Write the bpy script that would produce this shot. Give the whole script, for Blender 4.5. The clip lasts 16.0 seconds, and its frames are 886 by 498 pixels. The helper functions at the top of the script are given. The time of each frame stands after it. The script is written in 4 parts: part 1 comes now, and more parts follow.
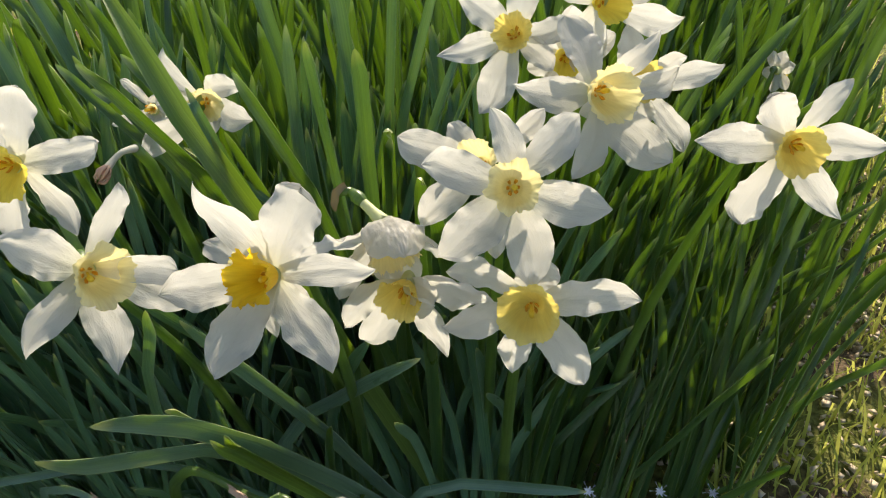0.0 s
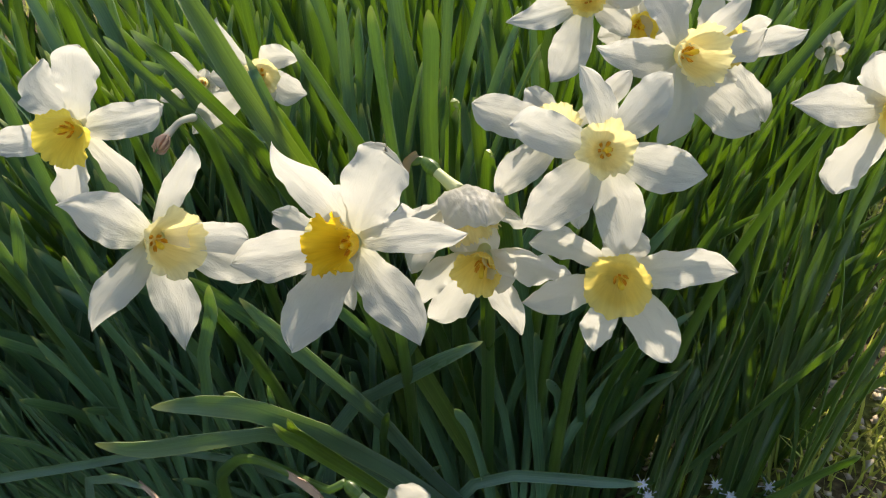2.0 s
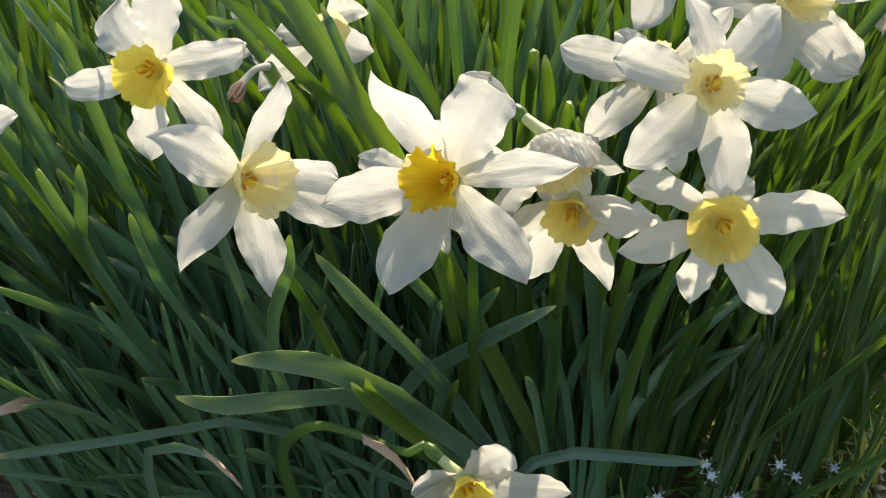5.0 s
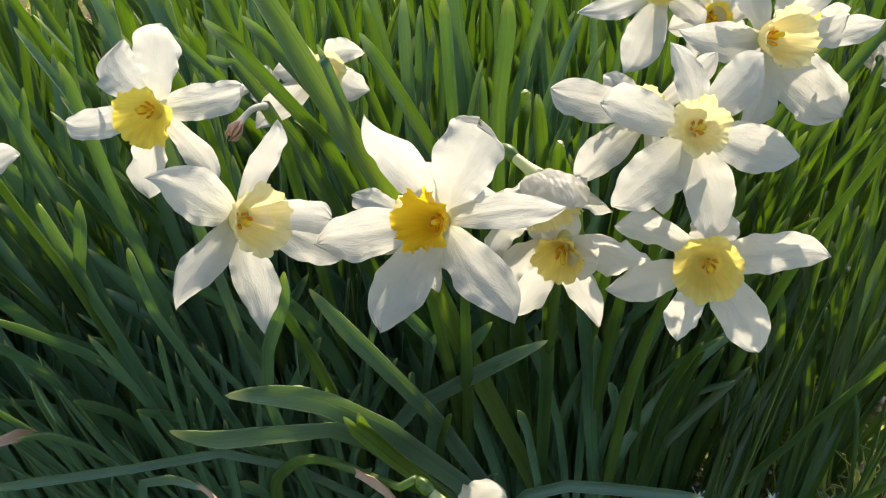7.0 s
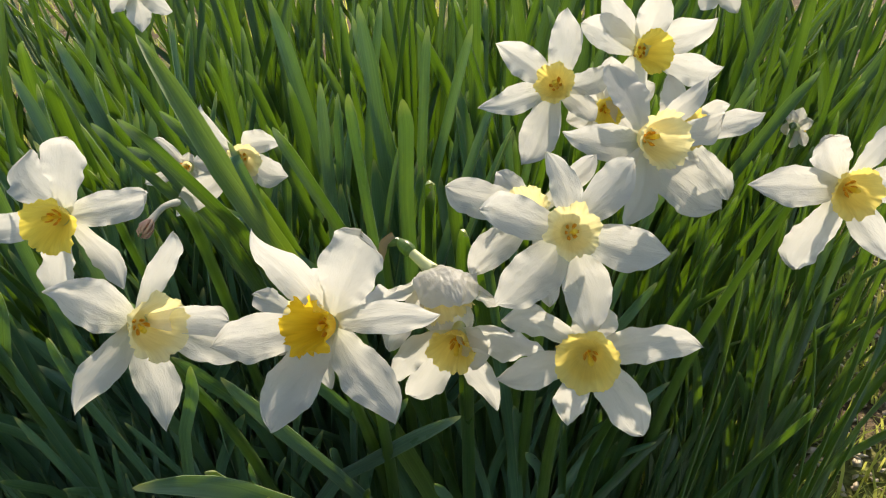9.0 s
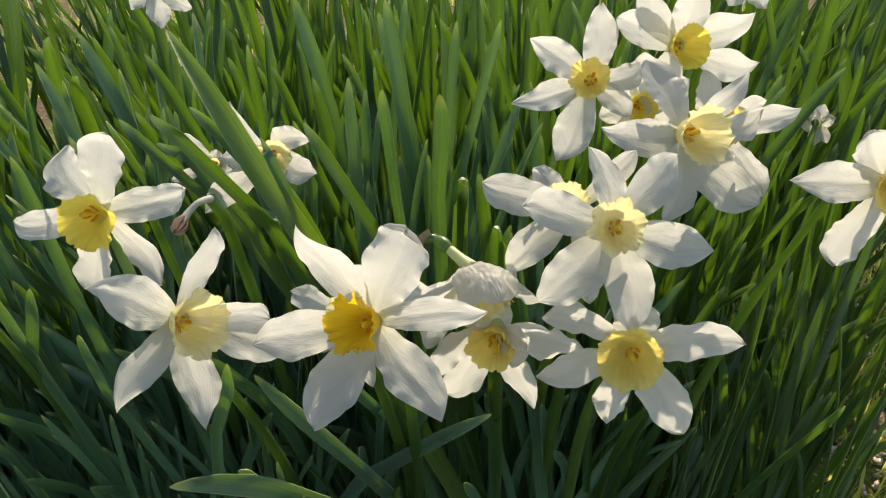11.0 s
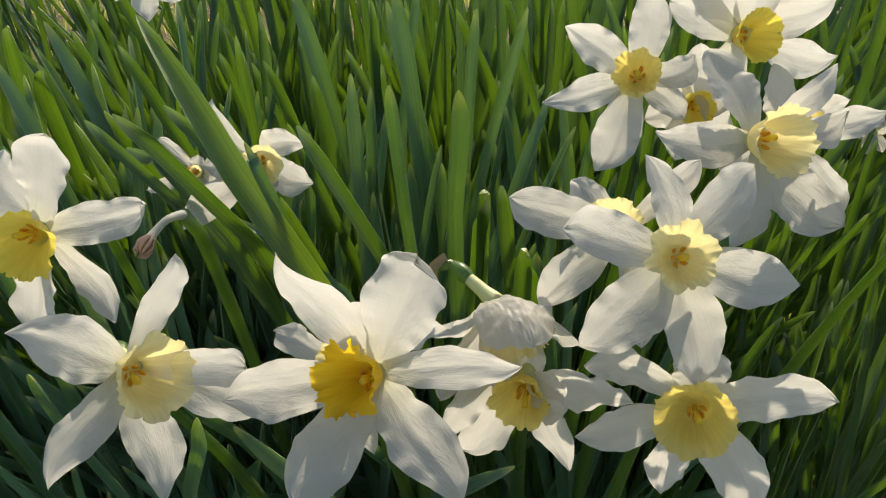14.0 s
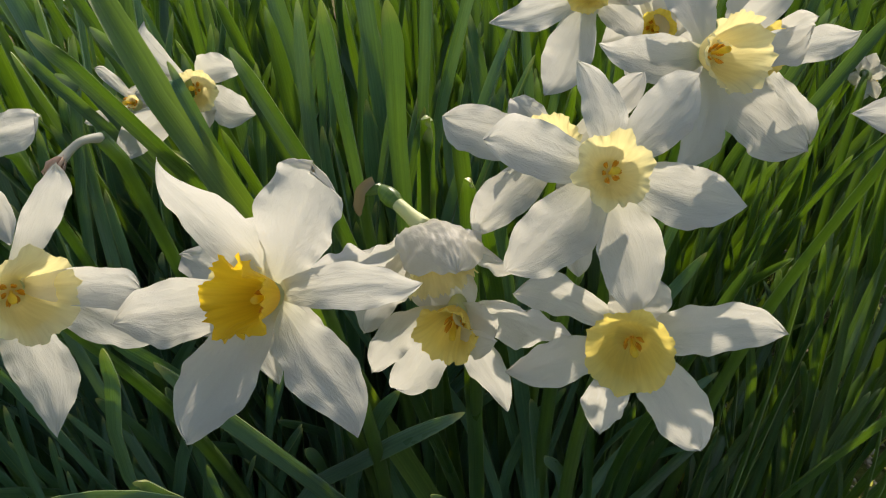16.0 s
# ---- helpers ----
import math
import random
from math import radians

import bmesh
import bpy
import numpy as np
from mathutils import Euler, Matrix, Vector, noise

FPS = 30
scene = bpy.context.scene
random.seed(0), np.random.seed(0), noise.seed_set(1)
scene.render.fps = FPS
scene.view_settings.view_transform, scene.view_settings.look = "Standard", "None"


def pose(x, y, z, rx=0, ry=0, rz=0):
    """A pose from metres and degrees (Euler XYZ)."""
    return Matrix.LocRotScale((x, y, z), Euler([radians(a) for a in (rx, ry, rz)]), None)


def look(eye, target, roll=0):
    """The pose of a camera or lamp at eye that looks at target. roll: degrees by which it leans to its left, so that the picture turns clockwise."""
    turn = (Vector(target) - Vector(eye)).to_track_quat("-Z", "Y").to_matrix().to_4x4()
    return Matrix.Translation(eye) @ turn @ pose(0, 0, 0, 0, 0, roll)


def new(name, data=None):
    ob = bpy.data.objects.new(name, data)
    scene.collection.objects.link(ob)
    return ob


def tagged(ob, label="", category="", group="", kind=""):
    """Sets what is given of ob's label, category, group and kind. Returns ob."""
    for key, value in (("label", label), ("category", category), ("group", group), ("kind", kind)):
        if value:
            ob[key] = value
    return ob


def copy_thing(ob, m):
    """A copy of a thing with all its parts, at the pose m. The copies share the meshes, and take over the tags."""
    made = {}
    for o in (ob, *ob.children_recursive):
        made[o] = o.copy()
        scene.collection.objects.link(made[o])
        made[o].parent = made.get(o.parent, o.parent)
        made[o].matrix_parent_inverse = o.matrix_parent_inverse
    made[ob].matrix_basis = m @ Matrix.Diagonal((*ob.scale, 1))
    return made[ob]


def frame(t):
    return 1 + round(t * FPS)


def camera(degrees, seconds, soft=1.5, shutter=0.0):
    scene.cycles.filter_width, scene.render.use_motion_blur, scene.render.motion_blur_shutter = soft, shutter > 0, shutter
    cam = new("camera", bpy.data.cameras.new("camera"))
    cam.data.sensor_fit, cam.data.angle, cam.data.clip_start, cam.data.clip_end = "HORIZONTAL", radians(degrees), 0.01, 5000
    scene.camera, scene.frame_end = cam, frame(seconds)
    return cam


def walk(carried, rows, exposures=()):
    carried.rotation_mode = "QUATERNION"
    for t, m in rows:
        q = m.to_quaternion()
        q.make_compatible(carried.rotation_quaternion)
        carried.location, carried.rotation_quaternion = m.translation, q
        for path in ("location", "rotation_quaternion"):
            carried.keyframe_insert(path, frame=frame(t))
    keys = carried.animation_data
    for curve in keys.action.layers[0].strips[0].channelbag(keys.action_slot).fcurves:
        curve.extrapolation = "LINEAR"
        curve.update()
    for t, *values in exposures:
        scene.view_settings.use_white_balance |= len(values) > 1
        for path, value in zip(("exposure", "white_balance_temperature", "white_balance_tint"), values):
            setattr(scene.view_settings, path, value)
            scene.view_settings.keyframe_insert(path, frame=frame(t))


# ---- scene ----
cam = camera(52.8, 16.0, soft=1.1)
KELVIN = 7050
METRES, EYE, TILT, LEAN, TURN = 0.30, 0.51, -33.0, 0.0, 0.0
ROWS = [
    (0.0, 0.0, 0.0, 0.0, 0.0, 0.0, -0.0),
    (0.5, 0.0083, 0.0315, -0.0323, 0.01, 0.01, 0.06),
    (1.0, -0.0201, 0.0471, -0.0422, 0.01, 0.04, 0.1),
    (1.5, -0.0733, 0.0614, -0.0435, 0.03, 0.13, 0.16),
    (2.0, -0.0907, 0.0598, -0.0418, 0.38, 0.3, 0.09),
    (2.5, -0.1142, 0.0529, -0.0393, 0.72, 0.52, 0.04),
    (3.0, -0.1101, 0.0454, -0.0336, 1.06, 0.64, -0.03),
    (3.5, -0.1264, 0.0568, -0.0493, 1.12, 0.73, 0.08),
    (4.0, -0.1713, 0.0813, -0.074, 1.17, 0.64, 0.13),
    (4.2, -0.182, 0.0901, -0.0866, 1.16, 0.55, 0.25),
    (6.3, -0.185, 0.104, -0.124, 1.1, 1.80, -0.02),
    (6.5, -0.1839, 0.103, -0.1212, 1.11, 1.97, -0.05),
    (7.0, -0.1751, 0.0831, -0.1005, 1.06, 2.51, -0.07),
    (7.5, -0.1611, 0.0663, -0.0764, 0.82, 3.32, -0.05),
    (8.0, -0.1108, 0.0561, -0.0628, 0.43, 3.96, 0.19),
    (8.5, -0.0763, 0.0442, -0.0448, -0.14, 4.39, 0.59),
    (9.0, -0.0764, 0.0211, -0.0285, -0.47, 4.63, 0.82),
    (11.5, -0.1427, 0.0412, -0.0307, -0.41, 4.53, 0.84),
    (12.0, -0.1626, 0.059, -0.0412, -0.35, 4.52, 0.78),
    (12.5, -0.1815, 0.087, -0.0568, -0.31, 4.49, 0.73),
    (13.0, -0.1329, 0.1242, 0.0049, -0.04, 4.87, 0.39),
    (13.5, -0.1296, 0.1795, 0.0136, 0.01, 5.1, 0.32),
    (14.0, -0.1323, 0.2342, 0.0105, 0.12, 4.98, 0.4),
    (14.5, -0.1419, 0.2695, -0.0106, 0.45, 4.72, 0.39),
    (15.0, -0.1094, 0.2895, -0.0229, 0.84, 4.23, 0.41),
    (15.5, -0.0718, 0.2985, -0.0249, 0.88, 4.01, 0.33),
    (16.0, -0.0457, 0.3054, -0.0327, 0.97, 3.17, 0.03),
]
walk(cam, [(t, pose(0, 0, EYE, TILT, LEAN, TURN) @ pose(METRES * x, METRES * y, METRES * z, 90 + pitch, roll, yaw)) for t, x, y, z, yaw, pitch, roll in ROWS],
     exposures=[(t, stops, KELVIN, 13) for t, stops in ((0.0, 0.92), (4.0, 1.0), (6.5, 1.14), (9.0, 0.86), (12.5, 0.79), (14.0, 0.63), (16.0, 0.56))])

# ---- light: clear sky, sun high behind the flowers ----
SUN_FROM = Vector((0.17, 0.75, 0.645)).normalized()
sun = new("sun", bpy.data.lights.new("sun", "SUN"))
sun.data.energy, sun.data.angle, sun.data.color = 3.6, radians(0.55), (1.0, 0.91, 0.76)
sun.matrix_world = look(SUN_FROM * 5, (0, 0, 0))
world = bpy.data.worlds.new("sky")
scene.world = world
world.use_nodes = True
sky = world.node_tree.nodes.new("ShaderNodeTexSky")
sky.sky_type, sky.sun_disc = "NISHITA", False
sky.sun_elevation = math.asin(SUN_FROM.z)
sky.sun_rotation = math.atan2(SUN_FROM.x, SUN_FROM.y)
world.node_tree.nodes["Background"].inputs["Strength"].default_value = 0.118
world.node_tree.links.new(sky.outputs["Color"], world.node_tree.nodes["Background"].inputs["Color"])


# ---- materials ----
class Nodes:
    """A node material under construction."""

    def __init__(self, name):
        self.m = bpy.data.materials.new(name)
        self.m.use_nodes = True
        self.t = self.m.node_tree
        self.t.nodes.clear()
        self.out = self.t.nodes.new("ShaderNodeOutputMaterial")

    def add(self, kind, **values):
        n = self.t.nodes.new("ShaderNode" + kind)
        for key, v in values.items():
            key = key.replace("_", " ")
            if isinstance(v, bpy.types.NodeSocket):
                self.t.links.new(v, n.inputs[key])
            else:
                n.inputs[key].default_value = v
        return n

    def link(self, a, b):
        self.t.links.new(a, b)

    def uv(self, sx, sy):
        c = self.t.nodes.new("ShaderNodeTexCoord")
        m = self.add("Mapping", Vector=c.outputs["UV"], Scale=(sx, sy, 1))
        r = self.t.nodes.new("ShaderNodeObjectInfo")
        off = self.add("VectorMath")
        off.operation = "MULTIPLY"
        off.inputs[1].default_value = (37.0, 53.0, 71.0)
        comb = self.add("CombineXYZ", X=r.outputs["Random"], Y=r.outputs["Random"], Z=r.outputs["Random"])
        self.link(comb.outputs[0], off.inputs[0])
        s = self.t.nodes.new("ShaderNodeVectorMath")
        s.operation = "ADD"
        self.link(m.outputs[0], s.inputs[0])
        self.link(off.outputs[0], s.inputs[1])
        return s.outputs[0]

    def ramp(self, fac, *stops):
        n = self.add("ValToRGB", Fac=fac)
        e = n.color_ramp.elements
        while len(e) < len(stops):
            e.new(0.5)
        for el, (p, c) in zip(e, stops):
            el.position, el.color = p, (*c, 1)
        return n.outputs["Color"]

    def mix(self, fac, a, b, mode="MIX"):
        n = self.t.nodes.new("ShaderNodeMix")
        n.data_type, n.blend_type = "RGBA", mode
        for sock, v in ((n.inputs[0], fac), (n.inputs[6], a), (n.inputs[7], b)):
            if isinstance(v, bpy.types.NodeSocket):
                self.link(v, sock)
            else:
                sock.default_value = v if isinstance(v, float) else (*v, 1)
        return n.outputs[2]

    def leafy(self, colour, glow, share, rough, bump, spec=0.5, sheen=0.0):
        """A thin plant surface: reflects colour, lets glow through."""
        p = self.add("BsdfPrincipled", Base_Color=colour, Roughness=rough, Normal=bump)
        p.inputs["Specular IOR Level"].default_value = spec
        p.inputs["Sheen Weight"].default_value = sheen
        p.inputs["Sheen Tint"].default_value = (0.75, 0.88, 1.0, 1)
        t = self.add("BsdfTranslucent", Color=glow, Normal=bump)
        mx = self.add("MixShader", Fac=share)
        self.link(p.outputs[0], mx.inputs[1])
        self.link(t.outputs[0], mx.inputs[2])
        self.link(mx.outputs[0], self.out.inputs["Surface"])
        return self.m


def petal_material():
    n = Nodes("petal_white")
    v = n.uv(24, 1.6)
    veins = n.add("TexNoise", Vector=v, Scale=1.0, Detail=3.0, Roughness=0.6, Distortion=0.8)
    crease = n.add("TexNoise", Vector=n.uv(7, 4.5), Scale=1.0, Detail=5.0, Roughness=0.62, Distortion=1.5)
    soft = n.add("TexNoise", Vector=n.uv(2.5, 3.0), Scale=1.0, Detail=2.0)
    sep = n.add("SeparateXYZ", Vector=n.t.nodes.new("ShaderNodeTexCoord").outputs["UV"])
    along = n.ramp(sep.outputs["Y"], (0.0, (0.74, 0.71, 0.38)), (0.16, (0.73, 0.72, 0.60)), (0.4, (0.70, 0.69, 0.63)), (1.0, (0.71, 0.70, 0.645)))
    mott = n.ramp(soft.outputs["Fac"], (0.3, (0.95, 0.95, 0.935)), (0.7, (1, 1, 1)))
    colour = n.mix(1.0, along, mott, "MULTIPLY")
    b1 = n.add("Bump", Height=veins.outputs["Fac"], Strength=0.10, Distance=0.0009)
    b1 = n.add("Bump", Height=crease.outputs["Fac"], Strength=0.16, Distance=0.0022, Normal=b1.outputs[0])
    b2 = n.add("Bump", Height=soft.outputs["Fac"], Strength=0.18, Distance=0.003, Normal=b1.outputs[0])
    return n.leafy(colour, n.mix(1.0, colour, (0.94, 0.94, 0.93), "MULTIPLY"), 0.56, 0.42, b2.outputs[0], 0.32)


def cup_material(name, deep, pale, glow):
    n = Nodes(name)
    ribs = n.add("TexNoise", Vector=n.uv(60, 1.5), Scale=1.0, Detail=2.0)
    sep = n.add("SeparateXYZ", Vector=n.t.nodes.new("ShaderNodeTexCoord").outputs["UV"])
    colour = n.ramp(sep.outputs["Y"], (0.0, pale), (0.55, pale), (1.0, deep))
    mott = n.ramp(ribs.outputs["Fac"], (0.3, (0.92, 0.91, 0.88)), (0.7, (1, 1, 1)))
    colour = n.mix(1.0, colour, mott, "MULTIPLY")
    b = n.add("Bump", Height=ribs.outputs["Fac"], Strength=0.16, Distance=0.0008)
    return n.leafy(colour, n.mix(1.0, mott, glow, "MULTIPLY"), 0.5, 0.45, b.outputs[0], 0.3)


def leaf_material(name, dark, light, glow, tip, stripe=26, island=False, share=0.46, bloom=0.03):
    n = Nodes(name)
    stripes = n.add("TexNoise", Vector=n.uv(stripe, 1.2), Scale=1.0, Detail=3.0)
    blot = n.add("TexNoise", Vector=n.uv(1.5, 7.0), Scale=1.0, Detail=3.0)
    pick = n.t.nodes.new("ShaderNodeNewGeometry").outputs["Random Per Island"] if island else n.t.nodes.new("ShaderNodeObjectInfo").outputs["Random"]
    base = n.mix(pick, dark, light)
    base = n.mix(1.0, base, n.ramp(stripes.outputs["Fac"], (0.32, (0.84, 0.87, 0.87)), (0.68, (1.12, 1.10, 1.08))), "MULTIPLY")
    base = n.mix(1.0, base, n.ramp(blot.outputs["Fac"], (0.3, (0.8, 0.84, 0.8)), (0.7, (1.1, 1.1, 1.1))), "MULTIPLY")
    sep = n.add("SeparateXYZ", Vector=n.t.nodes.new("ShaderNodeTexCoord").outputs["UV"])
    base = n.mix(n.ramp(sep.outputs["Y"], (0.972, (0, 0, 0)), (0.992, (0.9, 0.9, 0.9))), base, tip)
    # backlit glint on the blade's edges, painted as a thin pale line
    twice = n.add("Math")
    twice.operation = "PINGPONG"
    twice.inputs[1].default_value = 0.25
    n.link(sep.outputs["X"], twice.inputs[0])
    rim_glint = n.ramp(twice.outputs[0], (0.0, (0.8, 0.8, 0.8)), (0.024, (0, 0, 0)))
    base = n.mix(rim_glint, base, (0.32, 0.38, 0.18))
    rough = n.add("MapRange", Value=blot.outputs["Fac"], To_Min=0.20, To_Max=0.45)
    b = n.add("Bump", Height=stripes.outputs["Fac"], Strength=0.35, Distance=0.001)
    ribs = n.mix(1.0, n.ramp(stripes.outputs["Fac"], (0.35, (0.86, 0.88, 0.85)), (0.65, (1.09, 1.09, 1.07))), n.ramp(blot.outputs["Fac"], (0.35, (0.80, 0.86, 0.88)), (0.65, (1.12, 1.10, 1.0))), "MULTIPLY")
    return n.leafy(base, n.mix(1.0, ribs, glow, "MULTIPLY"), share, rough.outputs[0], b.outputs[0], 0.75, bloom)


def plain_material(name, a, b, scale, rough, share=0.0, glow=(0.5, 0.5, 0.5), bump=0.3, dist=0.001):
    n = Nodes(name)
    c = n.t.nodes.new("ShaderNodeTexCoord")
    t = n.add("TexNoise", Vector=c.outputs["Object"], Scale=scale, Detail=4.0)
    isl = n.t.nodes.new("ShaderNodeNewGeometry")
    fac = n.add("Math", Value=0.0)
    n.link(t.outputs["Fac"], fac.inputs[0])
    n.link(isl.outputs["Random Per Island"], fac.inputs[1])
    half = n.add("Math")
    half.operation = "MULTIPLY"
    half.inputs[1].default_value = 0.5
    n.link(fac.outputs[0], half.inputs[0])
    bm = n.add("Bump", Height=t.outputs["Fac"], Strength=bump, Distance=dist)
    return n.leafy(n.mix(half.outputs[0], a, b), (*glow, 1), share, rough, bm.outputs[0], 0.4)


def ground_material():
    n = Nodes("soil")
    c = n.t.nodes.new("ShaderNodeTexCoord")
    big = n.add("TexNoise", Vector=c.outputs["Object"], Scale=9.0, Detail=6.0)
    fine = n.add("TexNoise", Vector=c.outputs["Object"], Scale=160.0, Detail=5.0)
    moss = n.ramp(big.outputs["Fac"], (0.42, (0.13, 0.095, 0.06)), (0.52, (0.14, 0.15, 0.045)), (0.7, (0.17, 0.20, 0.045)))
    col = n.mix(1.0, moss, n.ramp(fine.outputs["Fac"], (0.3, (0.45, 0.42, 0.4)), (0.7, (1.4, 1.35, 1.2))), "MULTIPLY")
    b = n.add("Bump", Height=fine.outputs["Fac"], Strength=0.9, Distance=0.006)
    return n.leafy(col, (0.05, 0.05, 0.02, 1), 0.0, 0.9, b.outputs[0], 0.2)


petal_white = petal_material()
cup_orange = cup_material("cup_orange", (0.94, 0.57, 0.025), (0.94, 0.63, 0.04), (1.0, 0.70, 0.04))
cup_yellow = cup_material("cup_yellow", (0.93, 0.74, 0.10), (0.93, 0.74, 0.12), (1.0, 0.82, 0.14))
cup_lemon = cup_material("cup_lemon", (0.92, 0.76, 0.26), (0.91, 0.71, 0.18), (1.0, 0.81, 0.20))
cup_pale = cup_material("cup_pale", (0.93, 0.85, 0.50), (0.93, 0.79, 0.34), (1.0, 0.89, 0.43))
leaf_green = leaf_material("leaf_green", (0.034, 0.100, 0.046), (0.064, 0.132, 0.044), (0.45, 0.61, 0.105), (0.55, 0.55, 0.28))
# lit copy of the leaf green: sunshine through the blade put into the colour
leaf_sunlit = leaf_material("leaf_sunlit", (0.10, 0.185, 0.045), (0.12, 0.20, 0.05), (0.60, 0.74, 0.14), (0.55, 0.55, 0.28))
# bluish bloom, with the skylight on shaded leaves mixed into the colour
leaf_skylit = leaf_material("leaf_skylit", (0.078, 0.190, 0.105), (0.112, 0.235, 0.135), (0.52, 0.70, 0.13), (0.60, 0.58, 0.20), share=0.33, bloom=0.16)
# waxy foreground leaves; base colour lifted to stand in for reflected sky
leaf_waxy_skylit = leaf_material("leaf_waxy_skylit", (0.090, 0.185, 0.125), (0.115, 0.215, 0.145), (0.50, 0.66, 0.14), (0.62, 0.60, 0.22), share=0.30, bloom=0.22)
leaf_far = leaf_material("leaf_far", (0.030, 0.092, 0.050), (0.056, 0.120, 0.046), (0.42, 0.57, 0.105), (0.55, 0.55, 0.28), island=True)
leaf_dry = plain_material("leaf_dry", (0.42, 0.24, 0.15), (0.70, 0.50, 0.38), 120, 0.7, 0.15, (0.5, 0.32, 0.15))
stem_green = leaf_material("stem_green", (0.085, 0.16, 0.045), (0.12, 0.20, 0.05), (0.35, 0.5, 0.08), (0.12, 0.20, 0.05), 10)
tube_green = plain_material("tube_green", (0.55, 0.60, 0.22), (0.72, 0.74, 0.42), 200, 0.5, 0.25, (0.7, 0.75, 0.35))
anther = plain_material("anther", (0.66, 0.29, 0.012), (0.84, 0.46, 0.04), 400, 0.8)
pale_tube = plain_material("pale_tube", (0.42, 0.44, 0.36), (0.55, 0.55, 0.46), 200, 0.6, 0.3, (0.5, 0.5, 0.38))
papery = plain_material("papery_sheath", (0.30, 0.22, 0.10), (0.48, 0.38, 0.20), 150, 0.6, 0.4, (0.6, 0.45, 0.2))
soil = ground_material()
grass_green = plain_material("grass", (0.15, 0.24, 0.03), (0.50, 0.52, 0.11), 30, 0.5, 0.4, (0.75, 0.75, 0.16))
litter = plain_material("litter", (0.30, 0.20, 0.11), (0.85, 0.74, 0.55), 60, 0.8, 0.1, (0.3, 0.2, 0.1))
weed_green = plain_material("weed_green", (0.07, 0.15, 0.03), (0.14, 0.24, 0.05), 90, 0.5, 0.35, (0.3, 0.5, 0.06))
weed_white = plain_material("weed_petal", (0.70, 0.72, 0.78), (0.82, 0.83, 0.86), 90, 0.6, 0.3, (0.8, 0.8, 0.82))


# ---- mesh helpers ----
def sheet(name, verts, faces, material, uvs=None):
    me = bpy.data.meshes.new(name)
    me.from_pydata([tuple(v) for v in verts], [], faces)
    if uvs is not None:
        layer = me.uv_layers.new(name="uv")
        for loop in me.loops:
            layer.data[loop.index].uv = uvs[loop.vertex_index]
    me.polygons.foreach_set("use_smooth", [True] * len(me.polygons))
    me.materials.append(material)
    me.update()
    return me


def part(name, me, parent, m=None, label=""):
    ob = new(name, me)
    ob.parent = parent
    if m is not None:
        ob.matrix_local = m
    return tagged(ob, label)


def grid_faces(rows, cols, wrap=False, start=0):
    out = []
    for i in range(rows - 1):
        for j in range(cols if wrap else cols - 1):
            k = (j + 1) % cols
            out.append((start + i * cols + j, start + i * cols + k, start + (i + 1) * cols + k, start + (i + 1) * cols + j))
    return out


def spline(points, n):
    """n points along a smooth curve through the given ones."""
    p = [Vector(q) for q in points]
    p = [p[0] * 2 - p[1]] + p + [p[-1] * 2 - p[-2]]
    fine = []
    for i in range(1, len(p) - 2):
        a, b, c, d = p[i - 1:i + 3]
        for k in range(12):
            t = k / 12
            fine.append(0.5 * (2 * b + (c - a) * t + (2 * a - 5 * b + 4 * c - d) * t * t + (3 * b - a - 3 * c + d) * t ** 3))
    fine.append(p[-2])
    for _ in range(25):
        fine = [fine[0]] + [(a + 2 * b + c) / 4 for a, b, c in zip(fine, fine[1:], fine[2:])] + [fine[-1]]
    dist = [0.0]
    for a, b in zip(fine, fine[1:]):
        dist.append(dist[-1] + (b - a).length)
    total, out, k = dist[-1], [], 0
    for v in n:
        while k < len(fine) - 2 and dist[k + 1] < v * total:
            k += 1
        f = (v * total - dist[k]) / max(1e-9, dist[k + 1] - dist[k])
        out.append(fine[k].lerp(fine[k + 1], f))
    return out, total


